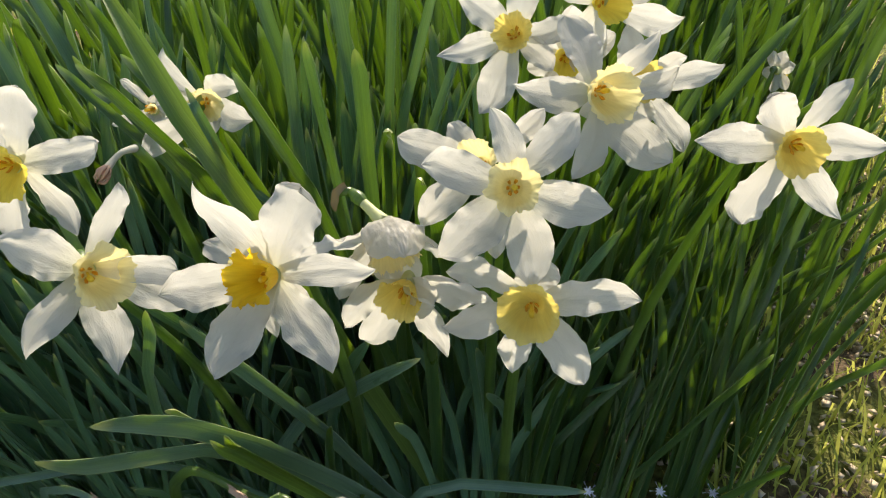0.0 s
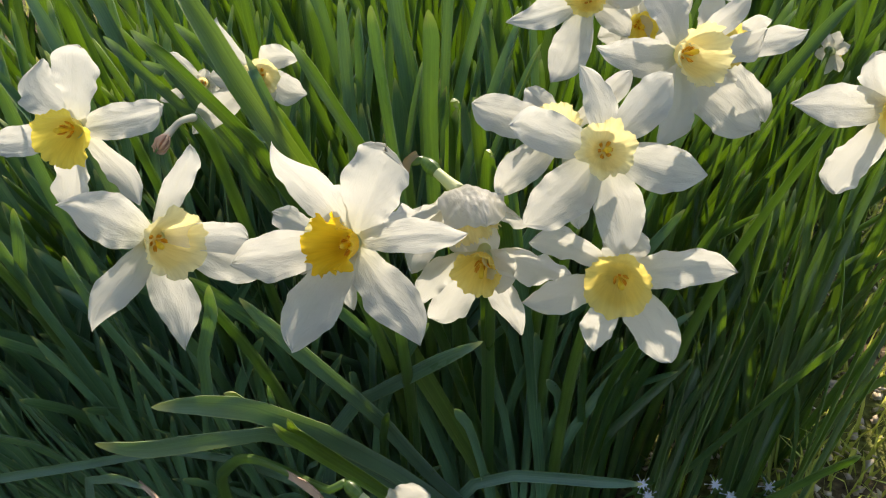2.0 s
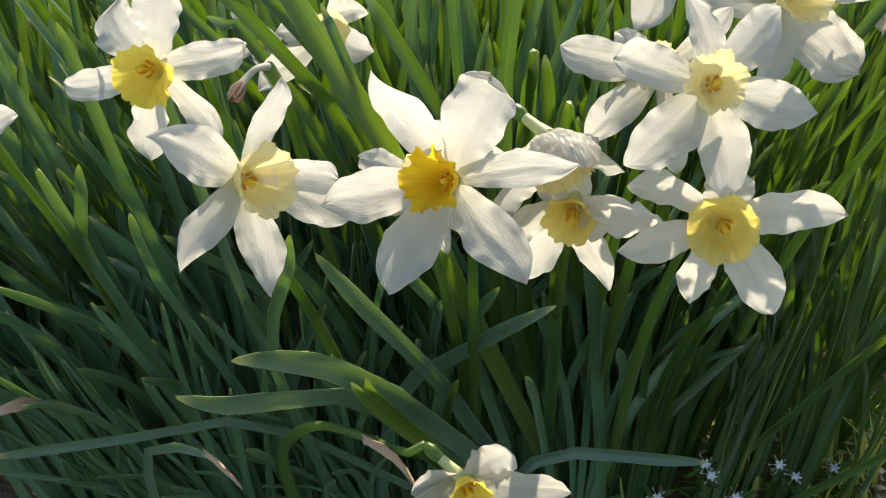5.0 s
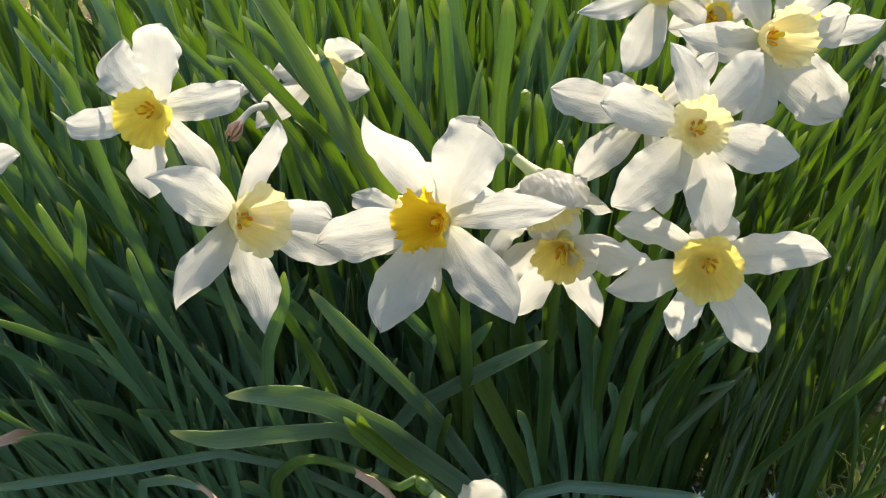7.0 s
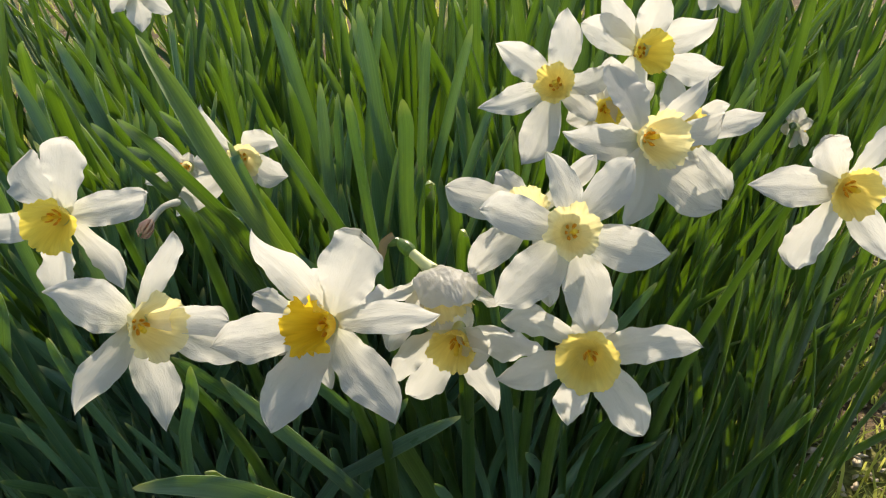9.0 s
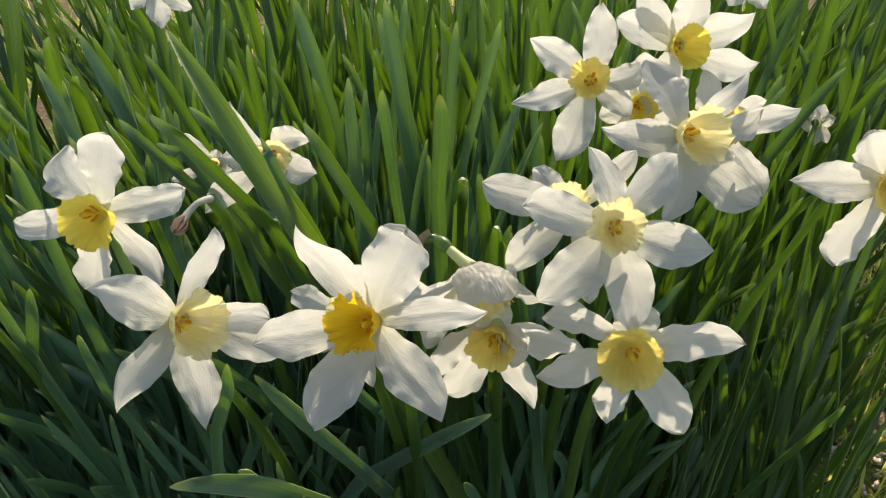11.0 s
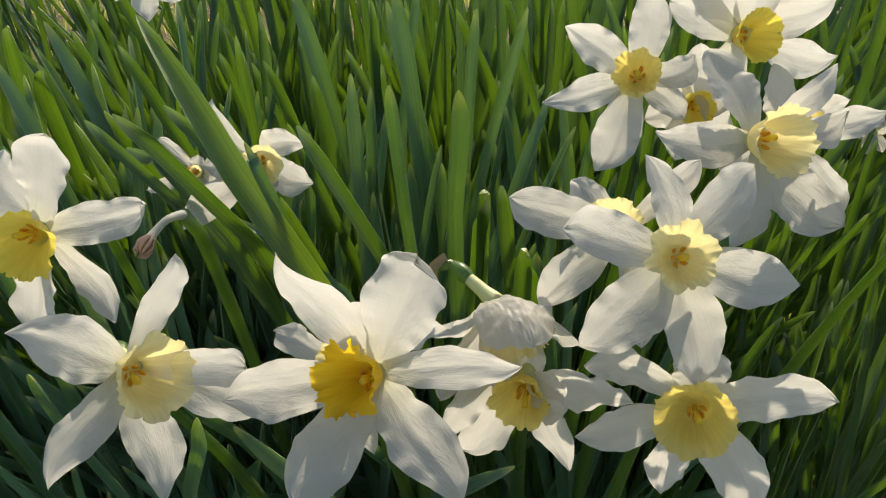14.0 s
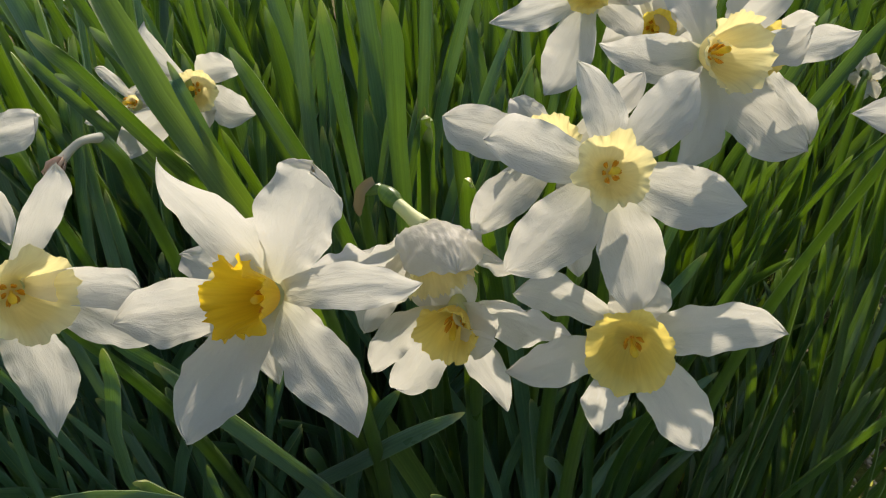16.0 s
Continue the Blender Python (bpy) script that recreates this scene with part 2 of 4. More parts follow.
def strap(points, width, roll=0.0, toward=(0, -1, 0.35), thick=0.0012, twist=0.0, taper=4.0, channel=0.40):
    """A strap-shaped leaf with a shallow channel and a blunt rounded tip."""
    rough_len = sum((Vector(b) - Vector(a)).length for a, b in zip(points, points[1:]))
    vt = 1 - taper * width / rough_len
    vs = [vt * i / 7 for i in range(8)] + [vt + (1 - vt) * math.sin(math.pi / 2 * i / 5) for i in range(1, 6)]
    pts, _ = spline(points, vs)
    front, back, uvf, uvb = [], [], [], []
    us = (-1, -0.5, 0, 0.5, 1)
    for i, v in enumerate(vs):
        tan = (pts[min(i + 1, len(pts) - 1)] - pts[max(i - 1, 0)]).normalized()
        side = tan.cross(Vector(toward)).normalized()
        side.rotate(Matrix.Rotation(radians(roll + twist * v), 3, tan))
        nor = side.cross(tan).normalized()
        half = width / 2 * (0.72 + 0.28 * min(1, v * 2.5))
        if v > vt:
            half *= max(0.0, 1 - ((v - vt) / (1 - vt)) ** 1.8) ** 0.62 * 0.97 + 0.03
        wave = 0.05 * width * math.sin(v * 17 + width * 9000)
        for u in us:
            th = thick * (1.0 - 0.62 * u * u) * min(1.0, half / (width * 0.3))
            p = pts[i] + side * (u * half + wave) + nor * (channel * half * u * u)
            front.append(p)
            back.append(p - nor * th - side * (u * th * 0.25))
            uvf.append((0.25 + u * 0.25, v))
            uvb.append((0.75 - u * 0.25, v))
    n, r = len(us), len(vs)
    k = n * r
    faces = grid_faces(r, n) + [tuple(reversed(f)) for f in grid_faces(r, n, start=k)]
    # rim: its own corners, so that the edge of the leaf stays crisp
    loop = [q * n for q in range(r)] + [(r - 1) * n + q for q in range(1, n)] + [q * n + n - 1 for q in range(r - 2, -1, -1)]
    verts = front + back + [front[q] for q in loop] + [back[q] for q in loop]
    uvs = uvf + uvb + [uvf[q] for q in loop] * 2
    s, c = 2 * k, len(loop)
    faces += [(s + q, s + c + q, s + c + q + 1, s + q + 1) for q in range(c - 1)]
    return verts, faces, uvs


def tube(points, radii, sides=10, n=20):
    """A round stem through points with the radii spread along it; closed ends."""
    vs = [i / n for i in range(n + 1)]
    pts, _ = spline(points, vs)
    verts, uvs = [], []
    for i, v in enumerate(vs):
        tan = (pts[min(i + 1, n)] - pts[max(i - 1, 0)]).normalized()
        a = tan.cross(Vector((0.3, 1, 0.2))).normalized()
        b = tan.cross(a)
        r = float(np.interp(v, [k / (len(radii) - 1) for k in range(len(radii))], radii))
        for k in range(sides):
            w = 2 * math.pi * k / sides
            verts.append(pts[i] + a * (r * math.cos(w)) + b * (r * math.sin(w)))
            uvs.append((k / sides, v))
    faces = grid_faces(n + 1, sides, True) + [tuple(range(sides - 1, -1, -1)), tuple(range(n * sides, (n + 1) * sides))]
    return verts, faces, uvs


# ---- ground ----
def build_ground():
    axis = [math.copysign(abs(s) ** 3.2, s) * 60 for s in np.linspace(-1, 1, 121)]
    verts, uvs = [], []
    for y in axis:
        for x in axis:
            p = Vector((x, y + 0.6, 0))
            z = 0.012 * noise.noise(p * 7) + 0.006 * noise.noise(p * 23) + 0.05 * noise.noise(p * 0.4)
            verts.append((p.x, p.y, z - 0.01))
            uvs.append((p.x, p.y))
    ob = new("ground", sheet("ground", verts, grid_faces(121, 121), soil, uvs))
    return tagged(ob, "mossy brown garden soil with sparse grass", "ground", kind="structure")


ground = build_ground()


# ---- daffodils ----
def side_of_petal(v, bulge, at, tip):
    """How far one edge of a petal stands off its axis at v, in metres: claw, bulge, tip."""
    claw = min(0.0028, abs(bulge) * 0.42)
    if v < at:
        return claw + (bulge - claw) * math.sin(math.pi / 2 * v / at) ** 1.5
    s = (v - at) / (1 - at)
    fall = max(0.0, 1 - s ** (1.28 + 3.8 * tip)) ** (1.0 - 0.48 * tip)
    return bulge * fall


def petal(length, seed, left, left_at, right, right_at, tip, bend, twist, fold, rumple=0.0):
    """A petal along x with a narrow claw, two unlike edges and a tip from pointed (0) to blunt and torn (1)."""
    rnd = random.Random(seed)
    nu, nv = (48, 60) if rumple else (22, 40)
    roll, ess = rnd.uniform(-0.25, 0.25), rnd.uniform(-0.03, 0.03)
    ph, wav, hook, crook = rnd.uniform(0, 6), rnd.uniform(0.12, 0.26), rnd.uniform(-2.5, 3.5), rnd.uniform(-2.6, 2.6)
    half = (left + right) / 2000
    verts, uvs = [], []
    for i in range(nv + 1):
        v = i / nv
        ends = [side_of_petal(v, left / 1000, left_at, tip), -side_of_petal(v, right / 1000, right_at, tip)]
        # the small point at the very tip
        stub = 0.0011 * math.sqrt(max(0.0, 1 - (max(0.0, v - 0.8) / 0.2) ** 5)) if v > 0.8 else 0.0
        if ends[0] - ends[1] < 2 * stub:
            mid = (ends[0] + ends[1]) / 2
            ends = [mid + stub, mid - stub]
        mid, w = (ends[0] + ends[1]) / 2, (ends[0] - ends[1]) / 2
        for j in range(nu + 1):
            u = 2 * j / nu - 1
            edge = 1 + abs(u) * v * (0.03 * math.sin(v * 9 + ph + 2 * u) + 0.02 * math.sin(v * 23 + 2 * ph - 3 * u) + 0.22 * noise.noise(Vector((v * 3.6, 9 * (u > 0), seed * 1.7))) + 0.10 * noise.noise(Vector((v * 11, 5 * (u > 0), seed * 2.3))))
            y = u * w * edge
            z = fold * w * (0.8 * u * u - 0.25) - 0.05 * w * math.exp(-(u * 5) ** 2)
            z += roll * w * u * abs(u) * v
            z += 0.75 * wav * w * abs(u) ** 2.5 * math.sin(v * 7 + ph + (2.2 if u > 0 else 0))
            z += 0.30 * w * abs(u) ** 4 * noise.noise(Vector((v * 9, 7 * (u > 0), seed * 3.1))) + hook * length * max(0.0, v - 0.86) ** 2
            a = radians(twist) * (v - 0.5)
            y, z = y * math.cos(a) - z * math.sin(a), y * math.sin(a) + z * math.cos(a)
            y += mid + crook * length * max(0.0, v - 0.84) ** 2
            x = length * v - 0.10 * w * (u * u) * (1 - v)
            x += length * tip * v ** 8 * (0.05 * noise.noise(Vector((u * 2.6, 0.4, seed * 0.77))) + 0.035 * noise.noise(Vector((u * 6.5, 2.4, seed * 0.57))))
            x -= 0.0016 * max(0.0, tip - 0.6) * v ** 6 * (1 + math.copysign(1, math.sin(u * 5.5 + 0.8)))
            q = Vector((x * 90, y * 90 + seed, z * 90))
            z += bend * length * math.sin(math.pi * v) + ess * length * math.sin(2 * math.pi * v) + 0.0003 * noise.noise(q) + 0.0001 * noise.noise(q * 2.7)
            z += 0.0004 * v * noise.noise(Vector((q.x * 1.6, q.y * 5, seed))) * (0.3 + abs(u)) + 0.0012 * v * abs(u) * noise.noise(Vector((v * 2.5, u * 1.4, seed * 1.3)))
            z += rumple * (noise.noise(Vector((q.x * 2.2, q.y * 5, q.z))) + 0.75 * noise.noise(Vector((q.x * 4, q.y * 13, 3))))
            foot = min(1.0, x / 0.007)
            z = z * foot * foot * (3 - 2 * foot)
            verts.append((x, y, z))
            uvs.append((j / nu, v))
    return verts, grid_faces(nv + 1, nu + 1), uvs


def cup(radius, depth, seed, frill=1.0):
    rnd = random.Random(seed)
    n, rows = 90, 12
    ph = [rnd.uniform(0, 6.3) for _ in range(4)]
    verts, uvs = [], []
    for i in range(rows + 1):
        v = i / rows
        for k in range(n):
            a = 2 * math.pi * k / n
            ring = Vector((math.cos(a), math.sin(a), seed * 0.37))
            lobes = 0.6 * math.sin(6 * a + ph[0]) + 1.6 * noise.noise(ring * 3.1) + 1.9 * noise.noise(ring * 6.7) + 1.2 * noise.noise(ring * 14.0)
            flare = max(0.0, (v - 0.55) / 0.45)
            r = radius * (0.36 + 0.50 * v ** 0.7 + 0.16 * flare ** 2) * (1 + 0.03 * math.sin(6 * a) * v)
            r += radius * 0.036 * frill * lobes * flare ** 1.6 + radius * 0.10 * frill * flare * noise.noise(Vector((math.cos(a) * 3, math.sin(a) * 3, seed)))
            r *= 1 + 0.055 * v * (noise.noise(ring * 4.3 + Vector((0, 0, v * 3))) + 0.6 * noise.noise(ring * 8.5 + Vector((0, 0, v * 6))))
            z = depth * v + radius * 0.13 * frill * flare ** 2 * noise.noise(ring * 5.3 + Vector((4, 0, 0))) - depth * 0.13 * flare ** 3 * (0.6 + noise.noise(ring * 9.0) + 0.6 * noise.noise(ring * 19.0))
            verts.append((r * math.cos(a), r * math.sin(a), z))
            uvs.append((k / n, v))
    verts.append((0, 0, 0.0008))
    uvs.append((0.5, 0))
    faces = grid_faces(rows + 1, n, True) + [(len(verts) - 1, (k + 1) % n, k) for k in range(n)]
    return verts, faces, uvs


def filament_mesh():
    """The thin pale stalk of a stamen."""
    verts, faces, uvs = tube([(0, 0, 0), (0.0005, 0, 0.004), (0.0012, 0, 0.0066)], [0.00035, 0.0003], 6, 4)
    return sheet("filament", verts, faces, cup_yellow, uvs)


def anther_mesh():
    """The long split pollen sac on a stamen, leaning outwards."""
    verts, faces, uvs = [], [], []
    for s in (-1, 1):
        v2, f2, u2 = tube([(0.0008, s * 0.00035, 0.0052), (0.0018, s * 0.0005, 0.0075), (0.0022, s * 0.0004, 0.0100)], [0.0003, 0.00062, 0.0006, 0.0002], 7, 8)
        faces += [tuple(i + len(verts) for i in f) for f in f2]
        verts, uvs = verts + v2, uvs + u2
    return sheet("anther", verts, faces, anther, uvs)


def pistil_mesh():
    verts, faces, uvs = tube([(0, 0, 0), (0, 0, 0.007), (0.0003, 0, 0.0108)], [0.0005, 0.0005, 0.0005, 0.0011, 0.0009], 9, 10)
    return sheet("pistil", verts, faces, cup_yellow, uvs)


FILAMENT, ANTHER, PISTIL = filament_mesh(), anther_mesh(), pistil_mesh()
flower_count = [0]


def daffodil(centre, facing, base, cup_radius, cup_depth, cup_mat, sheathed, label, petals, neck=None, route=None, nod=(0, 0), frill=1.0):
    """A whole flower on its own stem. Petals: angle, length mm, lift, how far the left side bulges in mm and where, the same for the right side, tip, bend, twist, fold."""
    flower_count[0] += 1
    seed = flower_count[0] * 31
    root = tagged(new("daffodil"), label, "flower", "flowering daffodils")
    root.location = (base[0], base[1], 0)
    c, f = Vector(centre), Vector(facing).normalized()
    x = Vector((0, 0, 1)).cross(f).normalized()
    y = f.cross(x)
    turn = Matrix((x, y, f)).transposed().to_4x4()
    place = Matrix.Translation(c - root.location) @ turn
    for i, (angle, length, lift, *form) in enumerate(petals):
        v, fa, uv = petal(length / 1000, seed + i, *form)
        me = sheet("petal", v, fa, petal_white, uv)
        part("petal", me, root, place @ Matrix.Translation((0, 0, 0.0007 * (i % 2) - 0.00003 * max(0, lift))) @ pose(0, 0, 0, 0, 0, angle) @ pose(0, 0, 0, 0, -lift, 0))
    v, fa, uv = cup(cup_radius / 1000, cup_depth / 1000, seed, frill)
    part("cup", sheet("cup", v, fa, cup_mat, uv), root, place @ pose(0, 0, 0.0020) @ Vector((0, 0, 1)).rotation_difference(Vector((*nod, 1))).to_matrix().to_4x4())
    for k in range(6):
        stamen = part("stamen", FILAMENT, root, place @ pose(0, 0, 0, 0, 0, 60 * k + seed) @ pose(0.0006, 0, 0.0002, 0, 1 + 5 * ((k * 2 + seed) % 5) / 2, 0) @ Matrix.Scale(0.56 + 0.05 * ((k + seed) % 4), 4))
        part("anther", ANTHER, stamen, None, "orange pollen sac")
    part("pistil", PISTIL, root, place @ pose(0, 0, 0.0005))
    # tube, seed case and stem behind the petals, bending down to the ground
    o = root.location
    n = Vector(neck).normalized() if neck else -f
    back = c + n * (0.013 if neck else 0.016)
    v, fa, uv = tube([c - n * 0.001 - o, c + n * 0.008 - o, back - o], [0.0034, 0.0023, 0.0020], 12, 8)
    part("flower_tube", sheet("flower_tube", v, fa, tube_green, uv), root)
    case = back + n * 0.007
    v, fa, uv = tube([back - n * 0.002 - o, (back + case) / 2 - o, case - o], [0.0017, 0.0029, 0.0028, 0.0016], 12, 8)
    part("seed_case", sheet("seed_case", v, fa, stem_green, uv), root)
    low = Vector((base[0], base[1], -0.012))
    flat = Vector((n.x, n.y, 0))
    bow = case + flat * 0.010 - Vector((0, 0, 0.012))
    mid = bow.lerp(low, 0.45) + Vector((0, 0.02, 0.01))
    path = [case - o, case + n * 0.004 + flat * 0.003 - o, bow - o, mid - o, low - o]
    if route:
        path = [case - o] + [Vector(q) - o for q in route] + [low - o]
    v, fa, uv = tube(path, [0.0017, 0.0020, 0.003, 0.0034, 0.0036, 0.0036], 10, 30)
    part("stem", sheet("stem", v, fa, stem_green, uv), root)
    if sheathed:
        s = case + n * 0.004 - o
        v, fa, uv = strap([s + Vector((0.0005, -0.001, 0.0005)), s + Vector((-0.0025, -0.002, -0.001)), s + Vector((-0.0040, -0.0025, -0.005)), s + Vector((-0.0045, -0.003, -0.0105))], 0.0036, 20, thick=0.0005, taper=1.4)
        part("sheath", sheet("sheath", v, fa, papery, uv), root, None, "brown papery sheath")
    return root


daffodil((-0.0583, 0.252, 0.3359), (-0.2, -0.85, 0.4), (-0.045, 0.43), 9.3, 14, cup_orange, False,
         "white daffodil with a ruffled orange-yellow cup, facing forward",
         [(130, 42.2, 29, 5.5, 0.69, 8.7, 0.65, 0.1, -0.05, -25, 0.3),
          (70, 34.5, 13, 9.8, 0.66, 10.4, 0.74, 1, 0.02, 8, 0.2),
          (10, 43, 17, 7.6, 0.6, 3.4, 0.5, 0.15, 0.06, 6, 0.2),
          (-43, 41.2, 15, 7.9, 0.68, 9.4, 0.53, 0.1, -0.04, -10, 0.3),
          (-114, 39.8, 21, 8.8, 0.5, 7.6, 0.71, 0.45, 0.03, 8, 0.3),
          (-167, 41.1, 4, 9.3, 0.65, 6.7, 0.59, 0.3, 0.05, -30, 0.3)], nod=(-0.32, 0.03), frill=2.6)
daffodil((-0.1234, 0.2549, 0.3354), (0.45, -0.83, 0.25), (-0.1, 0.43), 11, 13, cup_pale, False,
         "white daffodil with a pale lemon cup and twisted upper petals",
         [(140, 33.6, 13, 7.9, 0.42, 9.1, 0.52, 0.1, 0.03, 8, 0.25),
          (57, 33.5, 11, 4.5, 0.66, 4.5, 0.72, 0.7, -0.08, 45, 0.35),
          (-19, 30.6, 14, 9.8, 0.72, 1, 0.72, 0.5, 0.14, 25, 0.4),
          (-34, 37.5, 6, 9, 0.52, 5.4, 0.72, 0.3, 0, 10, 0.2),
          (-142, 35.2, 14, 5.2, 0.43, 7.2, 0.62, 0.15, 0.05, 15, 0.3),
          (-88, 41.2, -5, 8.8, 0.64, 6.6, 0.42, 0.15, -0.05, 0, 0.25)], nod=(0.45, 0.02))
daffodil((-0.1582, 0.2948, 0.3562), (-0.25, -0.88, 0.36), (-0.16, 0.46), 9.9, 12, cup_yellow, False,
         "white daffodil with a deep yellow cup and broad petals",
         [(-168, 43.5, -7, 7.9, 0.56, 3.7, 0.5, 0.5, 0.02, 0, 0.3),
          (131, 30.1, -9, 12.8, 0.72, 5.1, 0.54, 0.6, 0.02, 8, 0.2),
          (85, 29.4, 7, 7.8, 0.72, 8.4, 0.52, 0.6, 0.03, -8, 0.25),
          (19, 32.2, -17, 5.7, 0.49, 7.4, 0.51, 0.75, 0, 10, 0.2),
          (-49, 34, -12, 6.5, 0.66, 4.3, 0.59, 0.1, -0.08, -25, 0.3),
          (-100, 33, -12, 7, 0.5, 8.2, 0.65, 0.4, 0, 0, 0.25)], nod=(0.28, -0.25))
daffodil((0.0246, 0.2791, 0.3549), (-0, -0.86, 0.48), (0.03, 0.45), 9.2, 9, cup_pale, False,
         "white daffodil with a frilled pale cup, fully open",
         [(104, 29.7, 3, 3.3, 0.66, 8.1, 0.51, 0.2, 0.05, -12, 0.3),
          (48, 37.1, -14, 6.1, 0.52, 7.9, 0.6, 0.45, 0.05, 12, 0.25),
          (-12, 38.7, -9, 6.9, 0.61, 10.1, 0.57, 0.1, 0.05, -8, 0.3),
          (-80, 39.5, -12, 12.7, 0.63, 5.9, 0.41, 0.2, -0.06, 0, 0.25),
          (-134, 36.2, -4, 10, 0.51, 8.2, 0.6, 0.3, 0.05, 8, 0.3),
          (162, 33.3, 8, 7.4, 0.57, 6.9, 0.68, 0.45, 0.05, -15, 0.3)], nod=(-0.01, 0), frill=1.5)
daffodil((0.0334, 0.272, 0.3098), (-0.1, -0.98, 0.13), (0.04, 0.43), 11.6, 11, cup_lemon, False,
         "white daffodil with a wide lemon cup, lowest of its cluster",
         [(162, 34.1, -1, 3, 0.57, 8.7, 0.68, 0.4, -0.08, -15, 0.25),
          (8, 40.7, 3, 9.9, 0.43, 5.6, 0.48, 0.4, 0.04, -10, 0.25),
          (-60, 41.8, 2, 10.7, 0.59, 5.8, 0.47, 0.3, 0.05, 0, 0.2),
          (-101, 36.4, -8, 5.5, 0.62, 7.6, 0.67, 0.15, 0.05, 0, 0.2),
          (-154, 36.4, -1, 7.2, 0.69, 7.1, 0.63, 0.15, 0.03, 12, 0.25),
          (80, 18, -13, 8.3, 0.5, 8.3, 0.58, 0.5, 0, 0, 0.2)], nod=(-0.11, 0.08))
daffodil((0.133, 0.3092, 0.3576), (0.05, -0.96, 0.25), (0.1, 0.47), 9.7, 11, cup_lemon, True,
         "white daffodil with a lemon cup, standing apart from the others",
         [(118, 23.8, 17, 8.2, 0.67, 6.9, 0.61, 0.9, -0.05, 20, 0.3),
          (47, 32.7, 0, 6.9, 0.55, 2.3, 0.49, 0.3, 0.08, -20, 0.3),
          (-4, 40.5, 0, 9.3, 0.46, 5.9, 0.6, 0.05, 0.03, 0, 0.25),
          (-55, 38, 0, 5.9, 0.67, 7.9, 0.44, 0.1, 0.03, 0, 0.3),
          (-117, 37, -8, 8.1, 0.5, 9.3, 0.72, 0.75, 0.04, 0, 0.25),
          (177, 38.2, 6, 7.5, 0.52, 8.6, 0.57, 0.1, 0.06, 15, 0.3)], nod=(-0.01, -0.1))
daffodil((0.0158, 0.312, 0.3472), (-0.25, -0.88, 0.38), (0.02, 0.46), 8.4, 11, cup_pale, False,
         "white daffodil half hidden behind an open bloom",
         [(172, 36.9, -1, 7.7, 0.61, 7.2, 0.59, 0.4, 0.06, 8, 0.3),
          (139, 25.8, -28, 5.1, 0.72, 4.8, 0.52, 0.2, 0.05, 25, 0.3),
          (50, 32.2, 5, 2.4, 0.72, 6.6, 0.72, 0.3, 0, 0, 0.2),
          (-72, 37.3, 15, 5.4, 0.72, 3.6, 0.72, 0.5, 0, 0, 0.2),
          (-130, 36.2, 1, 6.5, 0.56, 7.5, 0.57, 0.2, 0.1, 10, 0.3)], nod=(-0.15, 0.22))
daffodil((0.0319, 0.3793, 0.3751), (-0.25, -0.84, 0.47), (0.04, 0.52), 8.4, 9, cup_lemon, False,
         "white daffodil with a frilled lemon cup, upper cluster",
         [(-161, 36.3, 2, 8.1, 0.56, 4.9, 0.49, 0.1, 0.03, 8, 0.3),
          (150, 32.9, 12, 6.6, 0.58, 7.5, 0.55, 0.15, 0.03, -15, 0.3),
          (90, 34, 15, 5.2, 0.52, 9.5, 0.55, 0.25, 0.03, 0, 0.3),
          (33, 24.3, -22, 1.7, 0.54, 10.6, 0.58, 0.5, 0.05, 15, 0.3),
          (-34, 22.2, -7, 6.3, 0.49, 4.5, 0.56, 0.5, 0, 0, 0.2),
          (-105, 37.1, -3, 9.3, 0.62, 7.5, 0.61, 0.3, 0.05, 10, 0.3)], nod=(0.01, 0), frill=1.4)
daffodil((0.0603, 0.3309, 0.3696), (0.25, -0.87, 0.4), (0.06, 0.5), 11.3, 15, cup_pale, False,
         "white daffodil with a long pale lemon cup turned aside",
         [(172, 33.3, -5, 9.3, 0.41, 5.7, 0.55, 0.1, -0.06, -15, 0.35),
          (94, 36.5, -29, 7.2, 0.72, 8.7, 0.68, 0.5, 0.03, 15, 0.3),
          (38, 34, 20, 5.1, 0.52, 3.9, 0.58, 0.2, 0.15, -35, 0.35),
          (5, 40, -8, 3.4, 0.72, 8.2, 0.66, 0.6, 0.05, 15, 0.3),
          (-49, 45.1, -4, 9.2, 0.72, 10.5, 0.51, 0.6, -0.05, 0, 0.25),
          (-116, 35.9, 2, 13, 0.52, 1, 0.6, 0.4, 0, 0, 0.25)], nod=(0.09, -0.11))
daffodil((0.0854, 0.366, 0.3569), (0.25, -0.89, 0.36), (0.08, 0.53), 9.2, 12, cup_lemon, False,
         "white daffodil with broad petals behind another bloom",
         [(5, 42.7, 1, 6.5, 0.62, 5.6, 0.63, 0.05, 0.04, 5, 0.3),
          (36, 24, 28, 5.4, 0.72, 3.6, 0.71, 0.3, 0.04, 10, 0.3),
          (-56, 36.1, 1, 8.1, 0.69, 3.2, 0.5, 0.6, -0.04, 8, 0.3),
          (-103, 24, 0, 7.8, 0.5, 7.8, 0.58, 0.25, 0, 0, 0.2),
          (-161, 30, 0, 7.3, 0.5, 7.3, 0.58, 0.25, 0, 0, 0.2),
          (100, 27, 0, 7.3, 0.5, 7.3, 0.58, 0.25, 0, 0, 0.2)], nod=(-0.31, 0.32))
